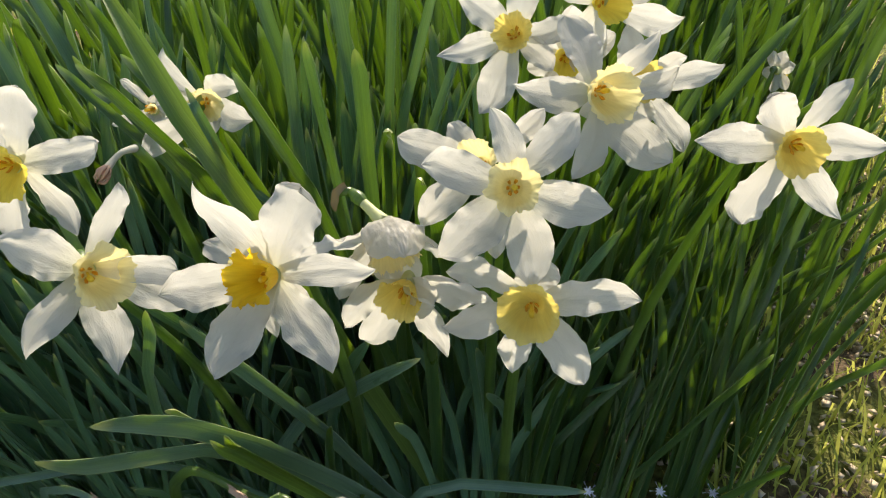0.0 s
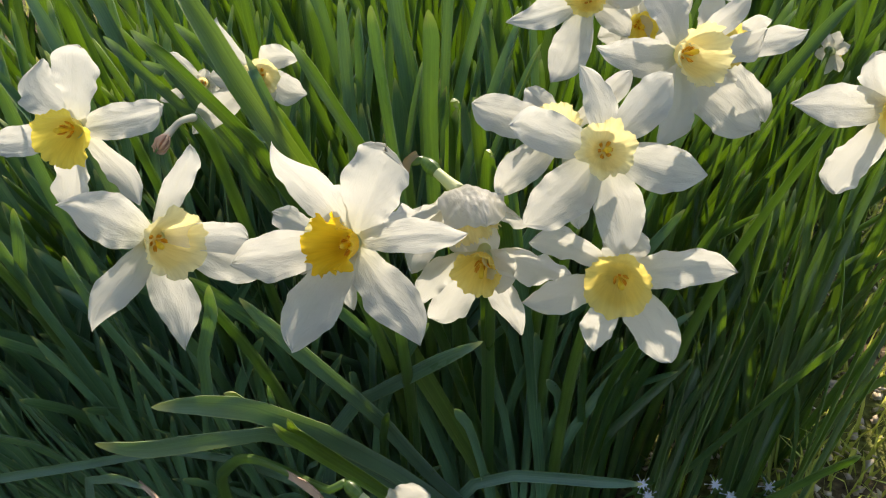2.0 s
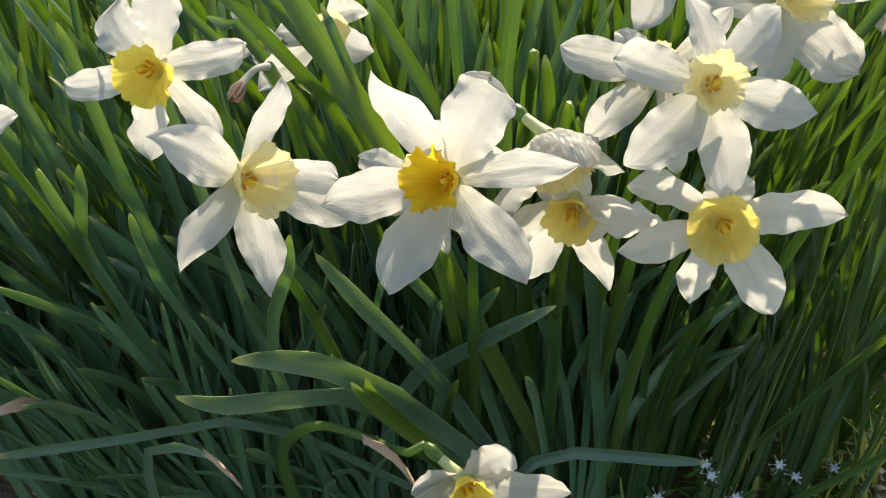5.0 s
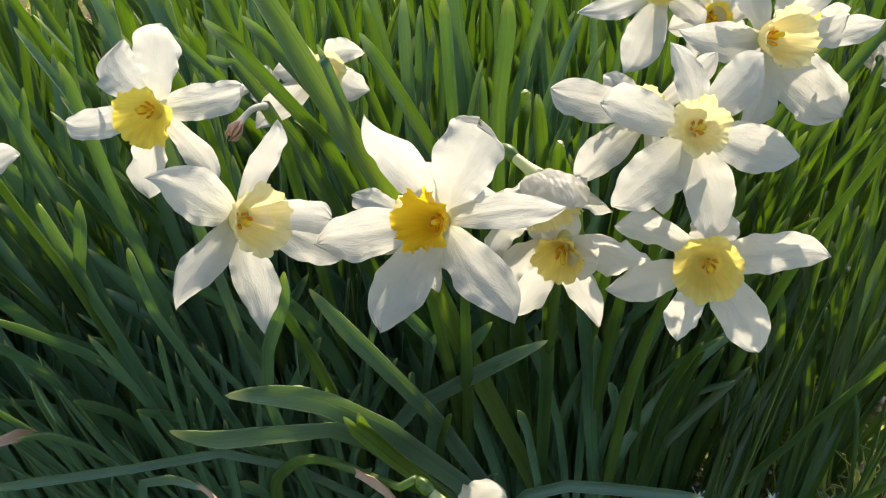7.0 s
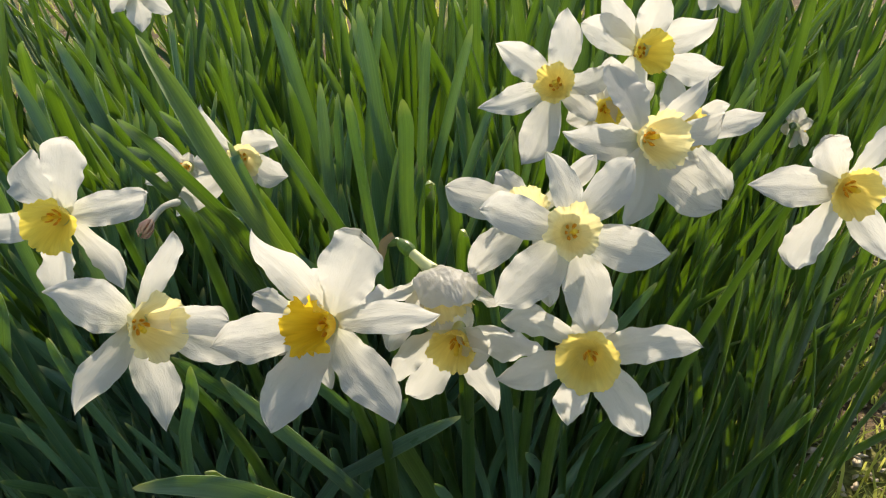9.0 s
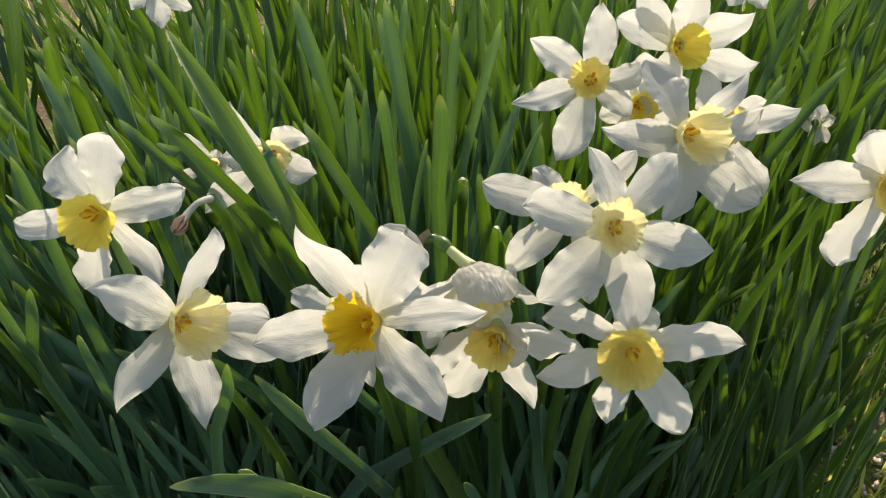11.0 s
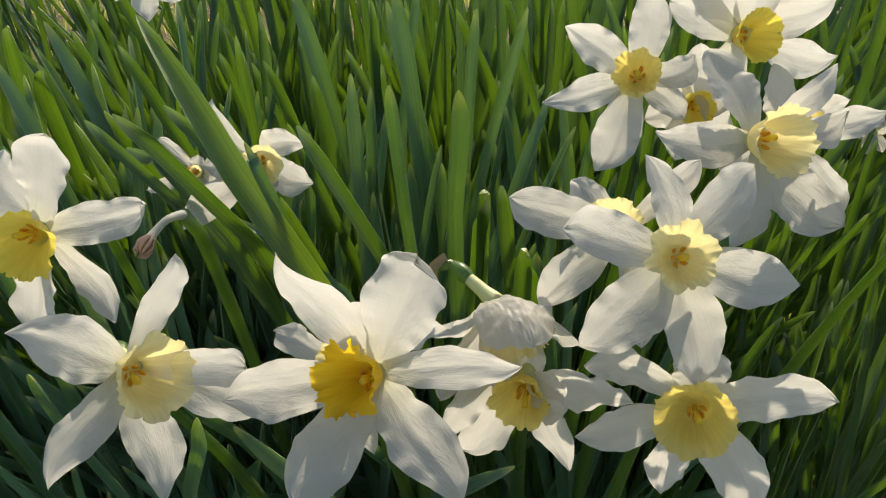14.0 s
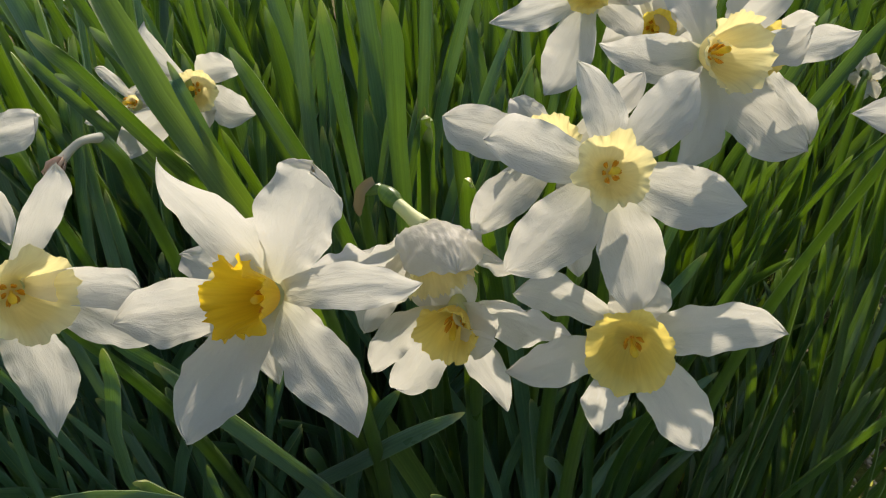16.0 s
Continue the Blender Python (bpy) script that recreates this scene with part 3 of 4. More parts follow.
daffodil((0.0683, 0.3833, 0.39), (-0.3, -0.93, 0.15), (0.07, 0.55), 9.2, 13, cup_yellow, False,
         "white daffodil with a bright yellow cup, highest of the clump",
         [(159, 30, 20, 6.8, 0.44, 9, 0.61, 0.4, -0.06, -12, 0.3),
          (-14, 40.4, -28, 4.7, 0.58, 9, 0.69, 0.15, 0.08, 10, 0.3),
          (126, 30, 4, 8, 0.5, 5, 0.58, 0.25, 0, 10, 0.3),
          (76, 28, 4, 6.5, 0.5, 8.2, 0.58, 0.25, 0, 10, 0.3),
          (24, 34, 0, 6.9, 0.5, 6.9, 0.58, 0.25, 0, 0, 0.3),
          (-104, 33, 0, 8.3, 0.5, 8.3, 0.58, 0.25, 0, 0, 0.3)], nod=(0.74, 0.16))
daffodil((0.0565, 0.3909, 0.3615), (-0.103, -0.982, 0.155), (0.05, 0.55), 6.7, 12, cup_yellow, False,
         "small white daffodil wedged between two blooms",
         [(86, 23, 0, 7.3, 0.5, 7.3, 0.58, 0.25, 0, 0, 0.3),
          (27, 24, 0, 7.3, 0.5, 7.3, 0.58, 0.25, 0, 0, 0.3),
          (-39, 20, 0, 6.9, 0.5, 6.9, 0.58, 0.25, 0, 0, 0.3),
          (-101, 23, 0, 7.3, 0.5, 7.3, 0.58, 0.25, 0, 0, 0.3),
          (-159, 19, 0, 6.9, 0.5, 6.9, 0.58, 0.25, 0, 0, 0.3),
          (149, 19, 0, 6.5, 0.5, 6.5, 0.58, 0.25, 0, 0, 0.3)])
daffodil((-0.1149, 0.4, 0.3349), (0.1, -0.93, 0.36), (-0.06, 0.52), 8, 13, cup_pale, False,
         "white daffodil with a yellow cup behind a long leaf",
         [(16, 21.6, 21, 11.4, 0.36, 1, 0.36, 0.3, 0.06, 15, 0.35),
          (-26, 26.9, -32, 5.3, 0.36, 9.6, 0.58, 0.1, 0.04, -8, 0.3),
          (-142, 42, -3, 6.3, 0.54, 7.4, 0.72, 0.2, 0.05, 8, 0.3),
          (127, 31.1, 0, 8.5, 0.72, 1, 0.66, 0.3, 0.03, 0, 0.3),
          (-79, 16, 0, 5.5, 0.5, 5.5, 0.58, 0.25, 0, 0, 0.3),
          (-178, 23, 0, 6.5, 0.5, 6.5, 0.58, 0.25, 0, 0, 0.3)], nod=(0.17, -0.13))
daffodil((-0.1487, 0.425, 0.32), (-0.1, -0.93, 0.36), (-0.08, 0.52), 2.6, 9, cup_pale, False,
         "white daffodil half buried among crossing leaves",
         [(144, 23.2, 0, 0.9, 0.45, 4.5, 0.72, 0.4, 0.03, 8, 0.3),
          (-160, 25.04, 0, 3.96, 0.64, 2.16, 0.56, 0.4, 0.03, 8, 0.3),
          (-102, 12, 5, 5.81, 0.5, 5.81, 0.58, 0.25, 0.05, 10, 0.3),
          (-47, 18, 0, 4.83, 0.5, 4.83, 0.58, 0.25, -0.04, 20, 0.3),
          (20, 8.5, 0, 3.5, 0.5, 3.5, 0.58, 0.25, 0, 0, 0.3),
          (86, 7.5, 0, 3.5, 0.5, 3.5, 0.58, 0.25, -0.03, 20, 0.3)], nod=(0.38, 0.08))
daffodil((-0.014, 0.29, 0.3059), (-0.15, -0.96, -0.22), (0, 0.44), 9.2, 12, cup_lemon, False,
         "white daffodil with a lemon cup, hanging downwards",
         [(-142, 33.7, 20, 1, 0.72, 13, 0.46, 0.4, 0.03, 0, 0.25),
          (-117, 46.9, 0, 7, 0.55, 6.9, 0.64, 0.35, 0, 10, 0.25),
          (-66, 41.6, 8, 4.7, 0.63, 8.1, 0.46, 0.1, -0.04, 8, 0.3),
          (-21, 37.7, -12, 8.7, 0.4, 11.9, 0.72, 0.2, -0.05, 10, 0.25),
          (-20, 14.5, 30, 11, 0.61, 2.4, 0.36, 0.4, 0.1, 0, 0.3),
          (13, 20, 45, 7.3, 0.5, 7.3, 0.58, 0.25, 0.25, 10, 0.4)], nod=(-0.15, 0.19))
daffodil((-0.0237, 0.3004, 0.3278), (0.28, -0.80, -0.53), (-0.03, 0.45), 10, 17, cup_pale, True,
         "nodding white daffodil seen from behind with a wrinkled back petal",
         [(84, 29, 57, 12, 0.45, 12, 0.5, 0.3, -0.12, 0, 0.62, 0.0006),
          (-168, 37, 6, 11, 0.5, 11, 0.55, 0.5, 0.05, -10, 0.2),
          (10, 31, 48, 9, 0.45, 9, 0.5, 0.2, -0.05, 10, 0.4),
          (-88, 28, 52, 8, 0.5, 8, 0.58, 0.2, -0.05, 0, 0.4),
          (-138, 36, 36, 9.5, 0.5, 9.5, 0.62, 0.35, 0, 0, 0.4),
          (-49, 29, 59, 9, 0.5, 9, 0.58, 0.2, 0, 0, 0.4)], neck=(-0.66, 0.68, 0.30))
daffodil((-0.0672, 0.262, 0.3314), (0.1, -0.87, 0.42), (-0.04, 0.44), 7.6, 11, cup_pale, False,
         "white daffodil hidden behind a larger bloom",
         [(163, 31.1, -47, 3, 0.65, 6, 0.72, 0.5, 0.04, 15, 0.3),
          (70, 20.5, 24, 6.2, 0.72, 2.8, 0.72, 0.5, 0, 0, 0.3),
          (-75, 26, 0, 3.7, 0.36, 5.3, 0.36, 0.4, 0, 0, 0.3),
          (-146, 17, 0, 6.5, 0.5, 6.5, 0.58, 0.25, 0, 0, 0.3),
          (-44, 28, 0, 6.5, 0.5, 6.5, 0.58, 0.25, 0, 0, 0.3)], nod=(-0.02, 0.13))
daffodil((-0.2323, 0.6452, 0.3628), (-0.103, -0.927, 0.361), (-0.2, 0.7), 8.4, 12, cup_yellow, False,
         "white daffodil shaded deep among the leaves",
         [(-140, 24, 0, 7.3, 0.5, 7.3, 0.58, 0.25, 0, 0, 0.3),
          (-77, 30, 0, 8.3, 0.5, 8.3, 0.58, 0.25, 0, 0, 0.3),
          (-30, 33, 3, 6.5, 0.5, 6.5, 0.58, 0.25, 0.05, 10, 0.3),
          (30, 25, 0, 7.3, 0.5, 7.3, 0.58, 0.25, 0, 0, 0.3),
          (98, 22, 0, 7.3, 0.5, 7.3, 0.58, 0.25, 0, 0, 0.3),
          (153, 27, 0, 7.3, 0.5, 7.3, 0.58, 0.25, 0, 0, 0.3)])
daffodil((0.1385, 0.5138, 0.3909), (0.103, -0.927, 0.361), (0.12, 0.62), 8.4, 12, cup_yellow, False,
         "white daffodil far back above the leaves",
         [(-56, 21, 6, 7.3, 0.5, 7.3, 0.58, 0.25, 0.06, 20, 0.3),
          (-124, 18, 0, 6.9, 0.5, 6.9, 0.58, 0.25, 0, 0, 0.3),
          (174, 21, 0, 6.5, 0.5, 6.5, 0.58, 0.25, 0, 10, 0.3),
          (-2, 21, 0, 7.3, 0.5, 7.3, 0.58, 0.25, 0, 0, 0.3),
          (59, 21, 0, 7.3, 0.5, 7.3, 0.58, 0.25, 0, 0, 0.3),
          (123, 23, 0, 7.3, 0.5, 7.3, 0.58, 0.25, 0, 0, 0.3)])
daffodil((0.2459, 0.6221, 0.2626), (0.465, 0.814, -0.349), (0.17, 0.62), 6.7, 10, cup_yellow, False,
         "small white daffodil low between the leaves",
         [(-91, 16, 0, 5, 0.5, 5, 0.58, 0.25, 0, 0, 0.3),
          (-128, 16, 0, 4.6, 0.5, 4.6, 0.58, 0.25, 0, 0, 0.3),
          (152, 13, 0, 4.6, 0.5, 4.6, 0.58, 0.25, 0, 0, 0.3),
          (96, 15, 0, 5, 0.5, 5, 0.58, 0.25, 0, 0, 0.3),
          (59, 16, 0, 4.6, 0.5, 4.6, 0.58, 0.25, 0, 0, 0.3),
          (-20, 11, 0, 4.6, 0.5, 4.6, 0.58, 0.25, 0, 0, 0.3)])
daffodil((-0.2389, 0.291, 0.3309), (-0.103, -0.927, 0.361), (-0.24, 0.44), 9.2, 12, cup_yellow, False,
         "white daffodil at the edge of the clump, broad petals",
         [(23, 33, 0, 6.5, 0.5, 6.5, 0.58, 0.25, 0.02, 10, 0.3),
          (61, 32, 0, 7.3, 0.5, 7.3, 0.58, 0.25, 0, 0, 0.3),
          (115, 28, 0, 7.8, 0.5, 7.8, 0.58, 0.25, 0, 10, 0.3),
          (-178, 33, 0, 6.9, 0.5, 6.9, 0.58, 0.25, 0, 0, 0.3),
          (-126, 36, 0, 7.8, 0.5, 7.8, 0.58, 0.25, 0.04, 0, 0.3),
          (-75, 30, 0, 7.8, 0.5, 7.8, 0.58, 0.25, 0, 0, 0.3)])
daffodil((-0.0544, 0.2524, 0.2051), (0.204, -0.967, 0.153), (-0.14, 0.37), 8.4, 12, cup_yellow, False,
         "nodding white daffodil low in front on a bent stalk",
         [(-177, 21, 0, 7.8, 0.5, 7.8, 0.58, 0.25, 0, 0, 0.3),
          (29, 22, 5, 9.2, 0.5, 9.2, 0.58, 0.5, -0.08, 0, 0.3),
          (-17, 46, 0, 7.8, 0.5, 7.8, 0.58, 0.25, 0.05, 10, 0.3),
          (-58, 34, 0, 7.8, 0.5, 7.8, 0.58, 0.25, 0, 0, 0.3),
          (-104, 30, 0, 7.8, 0.5, 7.8, 0.58, 0.25, 0, 0, 0.3),
          (-152, 33, 0, 7.3, 0.5, 7.3, 0.58, 0.25, 0, 0, 0.3)], neck=(-0.75, 0.45, 0.48), route=[(-0.075, 0.262, 0.2085), (-0.092, 0.275, 0.2037), (-0.1082, 0.29, 0.1963), (-0.1248, 0.31, 0.1785), (-0.14, 0.33, 0.1504), (-0.1504, 0.345, 0.1166)])


def withered(head, base):
    """A spent flower: a shrivelled brown bud of petals at the end of a pale bent tube."""
    root = tagged(new("withered_flower"), "shrivelled pinkish brown daffodil head on a pale bent stalk", "flower")
    root.location = (base[0], base[1], 0)
    o, h = root.location, Vector(head)
    v, fa, uv = tube([h - o, h + Vector((0.002, 0.004, 0.002)) - o, h + Vector((0.005, 0.008, 0.004)) - o, h + Vector((0.008, 0.015, 0.002)) - o], [0.0018, 0.0013, 0.0014, 0.0018], 10, 14)
    part("flower_tube", sheet("flower_tube", v, fa, pale_tube, uv), root, None, "pale withered flower tube")
    v, fa, uv = tube([h + Vector((0.008, 0.015, 0.002)) - o, h + Vector((0.011, 0.024, -0.012)) - o, h.lerp(Vector((*base, 0)), 0.5) + Vector((0, 0.03, 0)) - o, Vector((0, 0, -0.012))], [0.0026, 0.0028, 0.003, 0.0033], 10, 26)
    part("stem", sheet("stem", v, fa, stem_green, uv), root)
    for k in range(9):
        a = k * 0.70
        out = Vector((math.cos(a), -0.35, math.sin(a)))
        tail = h + Vector((-0.0025, -0.004, -0.0035))
        v, fa, uv = strap([h + Vector((0.001, 0.001, 0.001)) - o, h.lerp(tail, 0.4) + out * 0.0028 - o, h.lerp(tail, 0.8) + out * 0.0024 - o, tail + out * 0.0009 - o], 0.0026, 40 * k, thick=0.0006, twist=90)
        part("petal", sheet("petal", v, fa, leaf_dry, uv), root)


withered((-0.1385, 0.326, 0.3375), (-0.10, 0.44))

# ---- leaves that stand out ----
def leaf_tuft(leaves):
    base = Vector(leaves[0][0][0])
    root = tagged(new("daffodil_plant"), "tuft of long blue-green strap leaves without a flower", "plant", "daffodil plants")
    root.location = base
    for points, width, roll, taper, green in leaves:
        pts = [Vector(p) - base for p in points]
        pts[0].z -= 0.012
        v, fa, uv = strap(pts, width / 1000, roll, taper=taper)
        part("leaf", sheet("leaf", v, fa, green, uv), root)


def dry_tip(points, width):
    """The withered end of a leaf that hangs on at its tip."""
    base = Vector(points[0])
    root = tagged(new("dry_leaf_end"), "withered pinkish brown leaf end lying over green leaves", "leaf")
    root.location = base
    v, fa, uv = strap([Vector(p) - base for p in points], width / 1000, 0, thick=0.0009, twist=70)
    part("leaf", sheet("leaf", v, fa, leaf_dry, uv), root)


leaf_tuft([
    ([(-0.14, 0.42, 0.0), (-0.173, 0.33, 0.345), (-0.173, 0.327, 0.362), (-0.177, 0.325, 0.374)], 5.2, 0, 4.0, leaf_waxy_skylit),
    ([(-0.13, 0.41, 0.0), (-0.199, 0.37, 0.206), (-0.199, 0.35, 0.248), (-0.194, 0.33, 0.28)], 6.0, -10, 4.0, leaf_skylit),
])
leaf_tuft([
    ([(-0.19, 0.44, 0.0), (-0.217, 0.37, 0.315), (-0.218, 0.365, 0.338), (-0.219, 0.36, 0.352)], 6.0, 10, 4.0, leaf_skylit),
    ([(-0.22, 0.4, 0.0), (-0.236, 0.36, 0.12), (-0.239, 0.34, 0.157), (-0.244, 0.32, 0.184), (-0.249, 0.3, 0.199)], 6.0, 0, 4.0, leaf_skylit),
    ([(-0.2, 0.43, 0.0), (-0.241, 0.38, 0.211), (-0.228, 0.36, 0.259), (-0.215, 0.34, 0.298)], 6.0, 10, 4.0, leaf_skylit),
    ([(-0.19, 0.42, 0.0), (-0.238, 0.36, 0.265), (-0.237, 0.35, 0.29)], 6.0, 0, 4.0, leaf_skylit),
])
leaf_tuft([
    ([(-0.01, 0.44, 0.0), (-0.137, 0.39, 0.325), (-0.156, 0.398, 0.334), (-0.169, 0.4, 0.341)], 6.0, 20, 2.6, leaf_green),
    ([(0.0, 0.43, 0.0), (-0.108, 0.386, 0.313), (-0.115, 0.392, 0.331), (-0.117, 0.397, 0.343)], 6.0, 0, 2.6, leaf_green),
    ([(-0.02, 0.43, 0.0), (-0.036, 0.385, 0.299), (-0.034, 0.36, 0.348), (-0.035, 0.337, 0.385)], 6.8, 10, 2.6, leaf_skylit),
    ([(0.02, 0.42, 0.0), (-0.087, 0.355, 0.298), (-0.105, 0.355, 0.329), (-0.126, 0.368, 0.364), (-0.156, 0.4, 0.395)], 10.8, 25, 7, leaf_sunlit),
])
leaf_tuft([
    ([(0.0, 0.43, 0.0), (-0.102, 0.36, 0.332), (-0.107, 0.36, 0.347), (-0.111, 0.36, 0.359)], 4.7, 30, 4.0, leaf_skylit),
    ([(0.02, 0.43, 0.0), (-0.063, 0.36, 0.318), (-0.078, 0.37, 0.336), (-0.096, 0.385, 0.356)], 6.5, -20, 2.6, leaf_green),
    ([(0, 0.43, 0), (-0.124, 0.41, 0.27), (-0.144, 0.412, 0.296), (-0.167, 0.415, 0.32), (-0.192, 0.42, 0.346)], 5.2, 20, 2.6, leaf_green),
    ([(0.01, 0.44, 0.0), (-0.107, 0.38, 0.323), (-0.132, 0.39, 0.345), (-0.149, 0.395, 0.361)], 5.6, 20, 2.6, leaf_green),
])
leaf_tuft([
    ([(0.01, 0.41, 0.0), (-0.033, 0.37, 0.082), (-0.07, 0.32, 0.174), (-0.097, 0.28, 0.235), (-0.121, 0.262, 0.258), (-0.136, 0.251, 0.266)], 11.2, 0, 4.0, leaf_waxy_skylit),
    ([(0.0, 0.4, 0.0), (-0.055, 0.35, 0.118), (-0.093, 0.3, 0.202), (-0.117, 0.27, 0.235), (-0.137, 0.25, 0.246), (-0.152, 0.235, 0.263)], 8.6, 0, 4.0, leaf_waxy_skylit),
    ([(0.0, 0.4, 0.0), (-0.083, 0.3, 0.194), (-0.091, 0.28, 0.225), (-0.092, 0.272, 0.24)], 5.2, 0, 4, leaf_sunlit),
    ([(0.0, 0.4, 0.0), (-0.087, 0.29, 0.204), (-0.094, 0.275, 0.227), (-0.098, 0.27, 0.239)], 5.2, 30, 4, leaf_sunlit),
])
leaf_tuft([
    ([(0.01, 0.41, 0.0), (-0.109, 0.3, 0.214), (-0.115, 0.29, 0.236), (-0.12, 0.285, 0.242)], 7.7, 0, 3, leaf_waxy_skylit),
    ([(0.02, 0.41, 0.0), (-0.033, 0.38, 0.086), (-0.065, 0.345, 0.176), (-0.097, 0.32, 0.24), (-0.113, 0.303, 0.277)], 9.5, -15, 5, leaf_waxy_skylit),
    ([(-0.02, 0.44, 0.0), (-0.053, 0.4, 0.286), (-0.056, 0.385, 0.337), (-0.059, 0.368, 0.377)], 5.8, -25, 2.6, leaf_skylit),
    ([(0.0, 0.42, 0.0), (-0.01, 0.36, 0.295), (-0.009, 0.349, 0.317)], 6.9, 0, 2.6, leaf_green),
])
leaf_tuft([
    ([(-0.02, 0.43, 0.0), (-0.026, 0.37, 0.316), (-0.023, 0.361, 0.334)], 6.0, 30, 2.6, leaf_green),
    ([(0.0, 0.43, 0.0), (-0.029, 0.38, 0.296), (-0.025, 0.37, 0.316), (-0.023, 0.36, 0.335)], 6.9, -40, 2.6, leaf_green),
])
leaf_tuft([
    ([(0.04, 0.42, 0), (-0.091, 0.415, 0.278), (-0.116, 0.415, 0.29), (-0.134, 0.415, 0.303)], 4.7, 50, 4.0, leaf_skylit),
])
leaf_tuft([
    ([(0.0, 0.45, 0.0), (-0.115, 0.36, 0.33), (-0.137, 0.361, 0.351), (-0.157, 0.362, 0.369)], 6.5, -10, 2.6, leaf_green),
    ([(0.02, 0.45, 0.0), (-0.012, 0.42, 0.289), (-0.014, 0.42, 0.314)], 7.7, 20, 2.6, leaf_green),
])
leaf_tuft([
    ([(-0.11, 0.4, 0.0), (-0.095, 0.385, 0.126), (-0.072, 0.377, 0.157), (-0.034, 0.35, 0.204), (-0.011, 0.345, 0.221)], 8.6, 10, 4.0, leaf_waxy_skylit),
    ([(-0.12, 0.4, 0.0), (-0.145, 0.33, 0.201), (-0.125, 0.3, 0.259), (-0.116, 0.279, 0.3)], 5.6, 0, 4.0, leaf_skylit),
])
leaf_tuft([
    ([(-0.03, 0.41, 0.0), (-0.151, 0.36, 0.133), (-0.181, 0.34, 0.15), (-0.231, 0.33, 0.15), (-0.273, 0.3, 0.168)], 5.2, 0, 4.0, leaf_waxy_skylit),
    ([(-0.05, 0.39, 0.0), (-0.019, 0.385, 0.079), (0.025, 0.389, 0.082), (0.091, 0.39, 0.073)], 7.7, 0, 4.0, leaf_waxy_skylit),
])
leaf_tuft([
    ([(-0.22, 0.36, 0.0), (-0.217, 0.33, 0.134), (-0.19, 0.31, 0.166), (-0.169, 0.3, 0.169)], 5.2, 0, 4.0, leaf_waxy_skylit),
])
leaf_tuft([
    ([(0.09, 0.43, 0.0), (0.153, 0.42, 0.093), (0.17, 0.4, 0.15), (0.187, 0.39, 0.186)], 6.9, 20, 2.6, leaf_green),
    ([(0.12, 0.41, 0.0), (0.186, 0.38, 0.09), (0.198, 0.36, 0.129)], 6.0, 0, 2.6, leaf_green),
])
leaf_tuft([
    ([(-0.19, 0.54, 0.0), (-0.23, 0.48, 0.315), (-0.223, 0.46, 0.355)], 7.7, 10, 2.6, leaf_green),
    ([(-0.22, 0.53, 0.0), (-0.238, 0.47, 0.344), (-0.234, 0.462, 0.375)], 9.5, -10, 2.6, leaf_green),
])
leaf_tuft([
    ([(-0.08, 0.6, 0.0), (-0.159, 0.58, 0.29), (-0.172, 0.58, 0.33)], 6.0, 0, 2.6, leaf_green),
])
dry_tip([(-0.252, 0.318, 0.1868), (-0.2543, 0.308, 0.1939), (-0.2577, 0.3, 0.1967), (-0.2642, 0.292, 0.1962)], 7)
dry_tip([(-0.1736, 0.303, 0.1692), (-0.168, 0.298, 0.1707), (-0.161, 0.292, 0.1688), (-0.1529, 0.286, 0.1628)], 4)
dry_tip([(-0.0955, 0.276, 0.2039), (-0.0873, 0.268, 0.2074), (-0.0796, 0.262, 0.2054), (-0.073, 0.258, 0.1934)], 6)


# ---- the mass of leaves behind and beside ----
def plant_prototypes(count):
    made = []
    for k in range(count):
        rnd = random.Random(500 + k)
        root = tagged(new("daffodil_plant"), "tuft of long blue-green strap leaves without a flower", "plant", "daffodil plants")
        for i in range(rnd.choice((5, 6, 6, 7))):
            h = rnd.uniform(0.19, 0.39)
            az = rnd.uniform(0, 2 * math.pi)
            out = rnd.uniform(0.01, 0.085)
            d = Vector((math.cos(az), math.sin(az), 0))
            b = Vector((rnd.uniform(-0.014, 0.014), rnd.uniform(-0.014, 0.014), -0.012))
            curve = rnd.uniform(0.2, 0.9)
            pts = [b, b + d * out * 0.25 * curve + Vector((0, 0, h * 0.4)), b + d * out * 0.6 + Vector((0, 0, h * 0.75)), b + d * out * (1 + 0.3 * curve) + Vector((0, 0, h))]
            v, fa, uv = strap(pts, rnd.uniform(0.0050, 0.0092), rnd.uniform(-40, 40), twist=rnd.uniform(-35, 35))
            # the first five tufts wear the painted skylight tone
            part("leaf", sheet("leaf", v, fa, leaf_skylit if k < 5 else leaf_green, uv), root)
        made.append(root)
    return made


def joined(name, places, label, category):
    """Many plants, too far off to pick apart, as one mesh of their leaves."""
    verts, faces, uvs, total = [], [], [], 0
    for proto, m in places:
        for leaf in proto.children:
            me = leaf.data
            co = np.empty(len(me.vertices) * 3)
            me.vertices.foreach_get("co", co)
            co = co.reshape(-1, 3) @ np.array(m.to_3x3()).T + np.array(m.translation)
            verts.append(co)
            faces += [tuple(i + total for i in p.vertices) for p in me.polygons]
            uv = np.zeros((len(me.vertices), 2))
            for loop in me.loops:
                uv[loop.vertex_index] = me.uv_layers[0].data[loop.index].uv
            uvs.append(uv)
            total += len(co)
    ob = new(name, sheet(name, np.concatenate(verts), faces, leaf_far, np.concatenate(uvs)))
    return tagged(ob, label, category, kind="stuff")


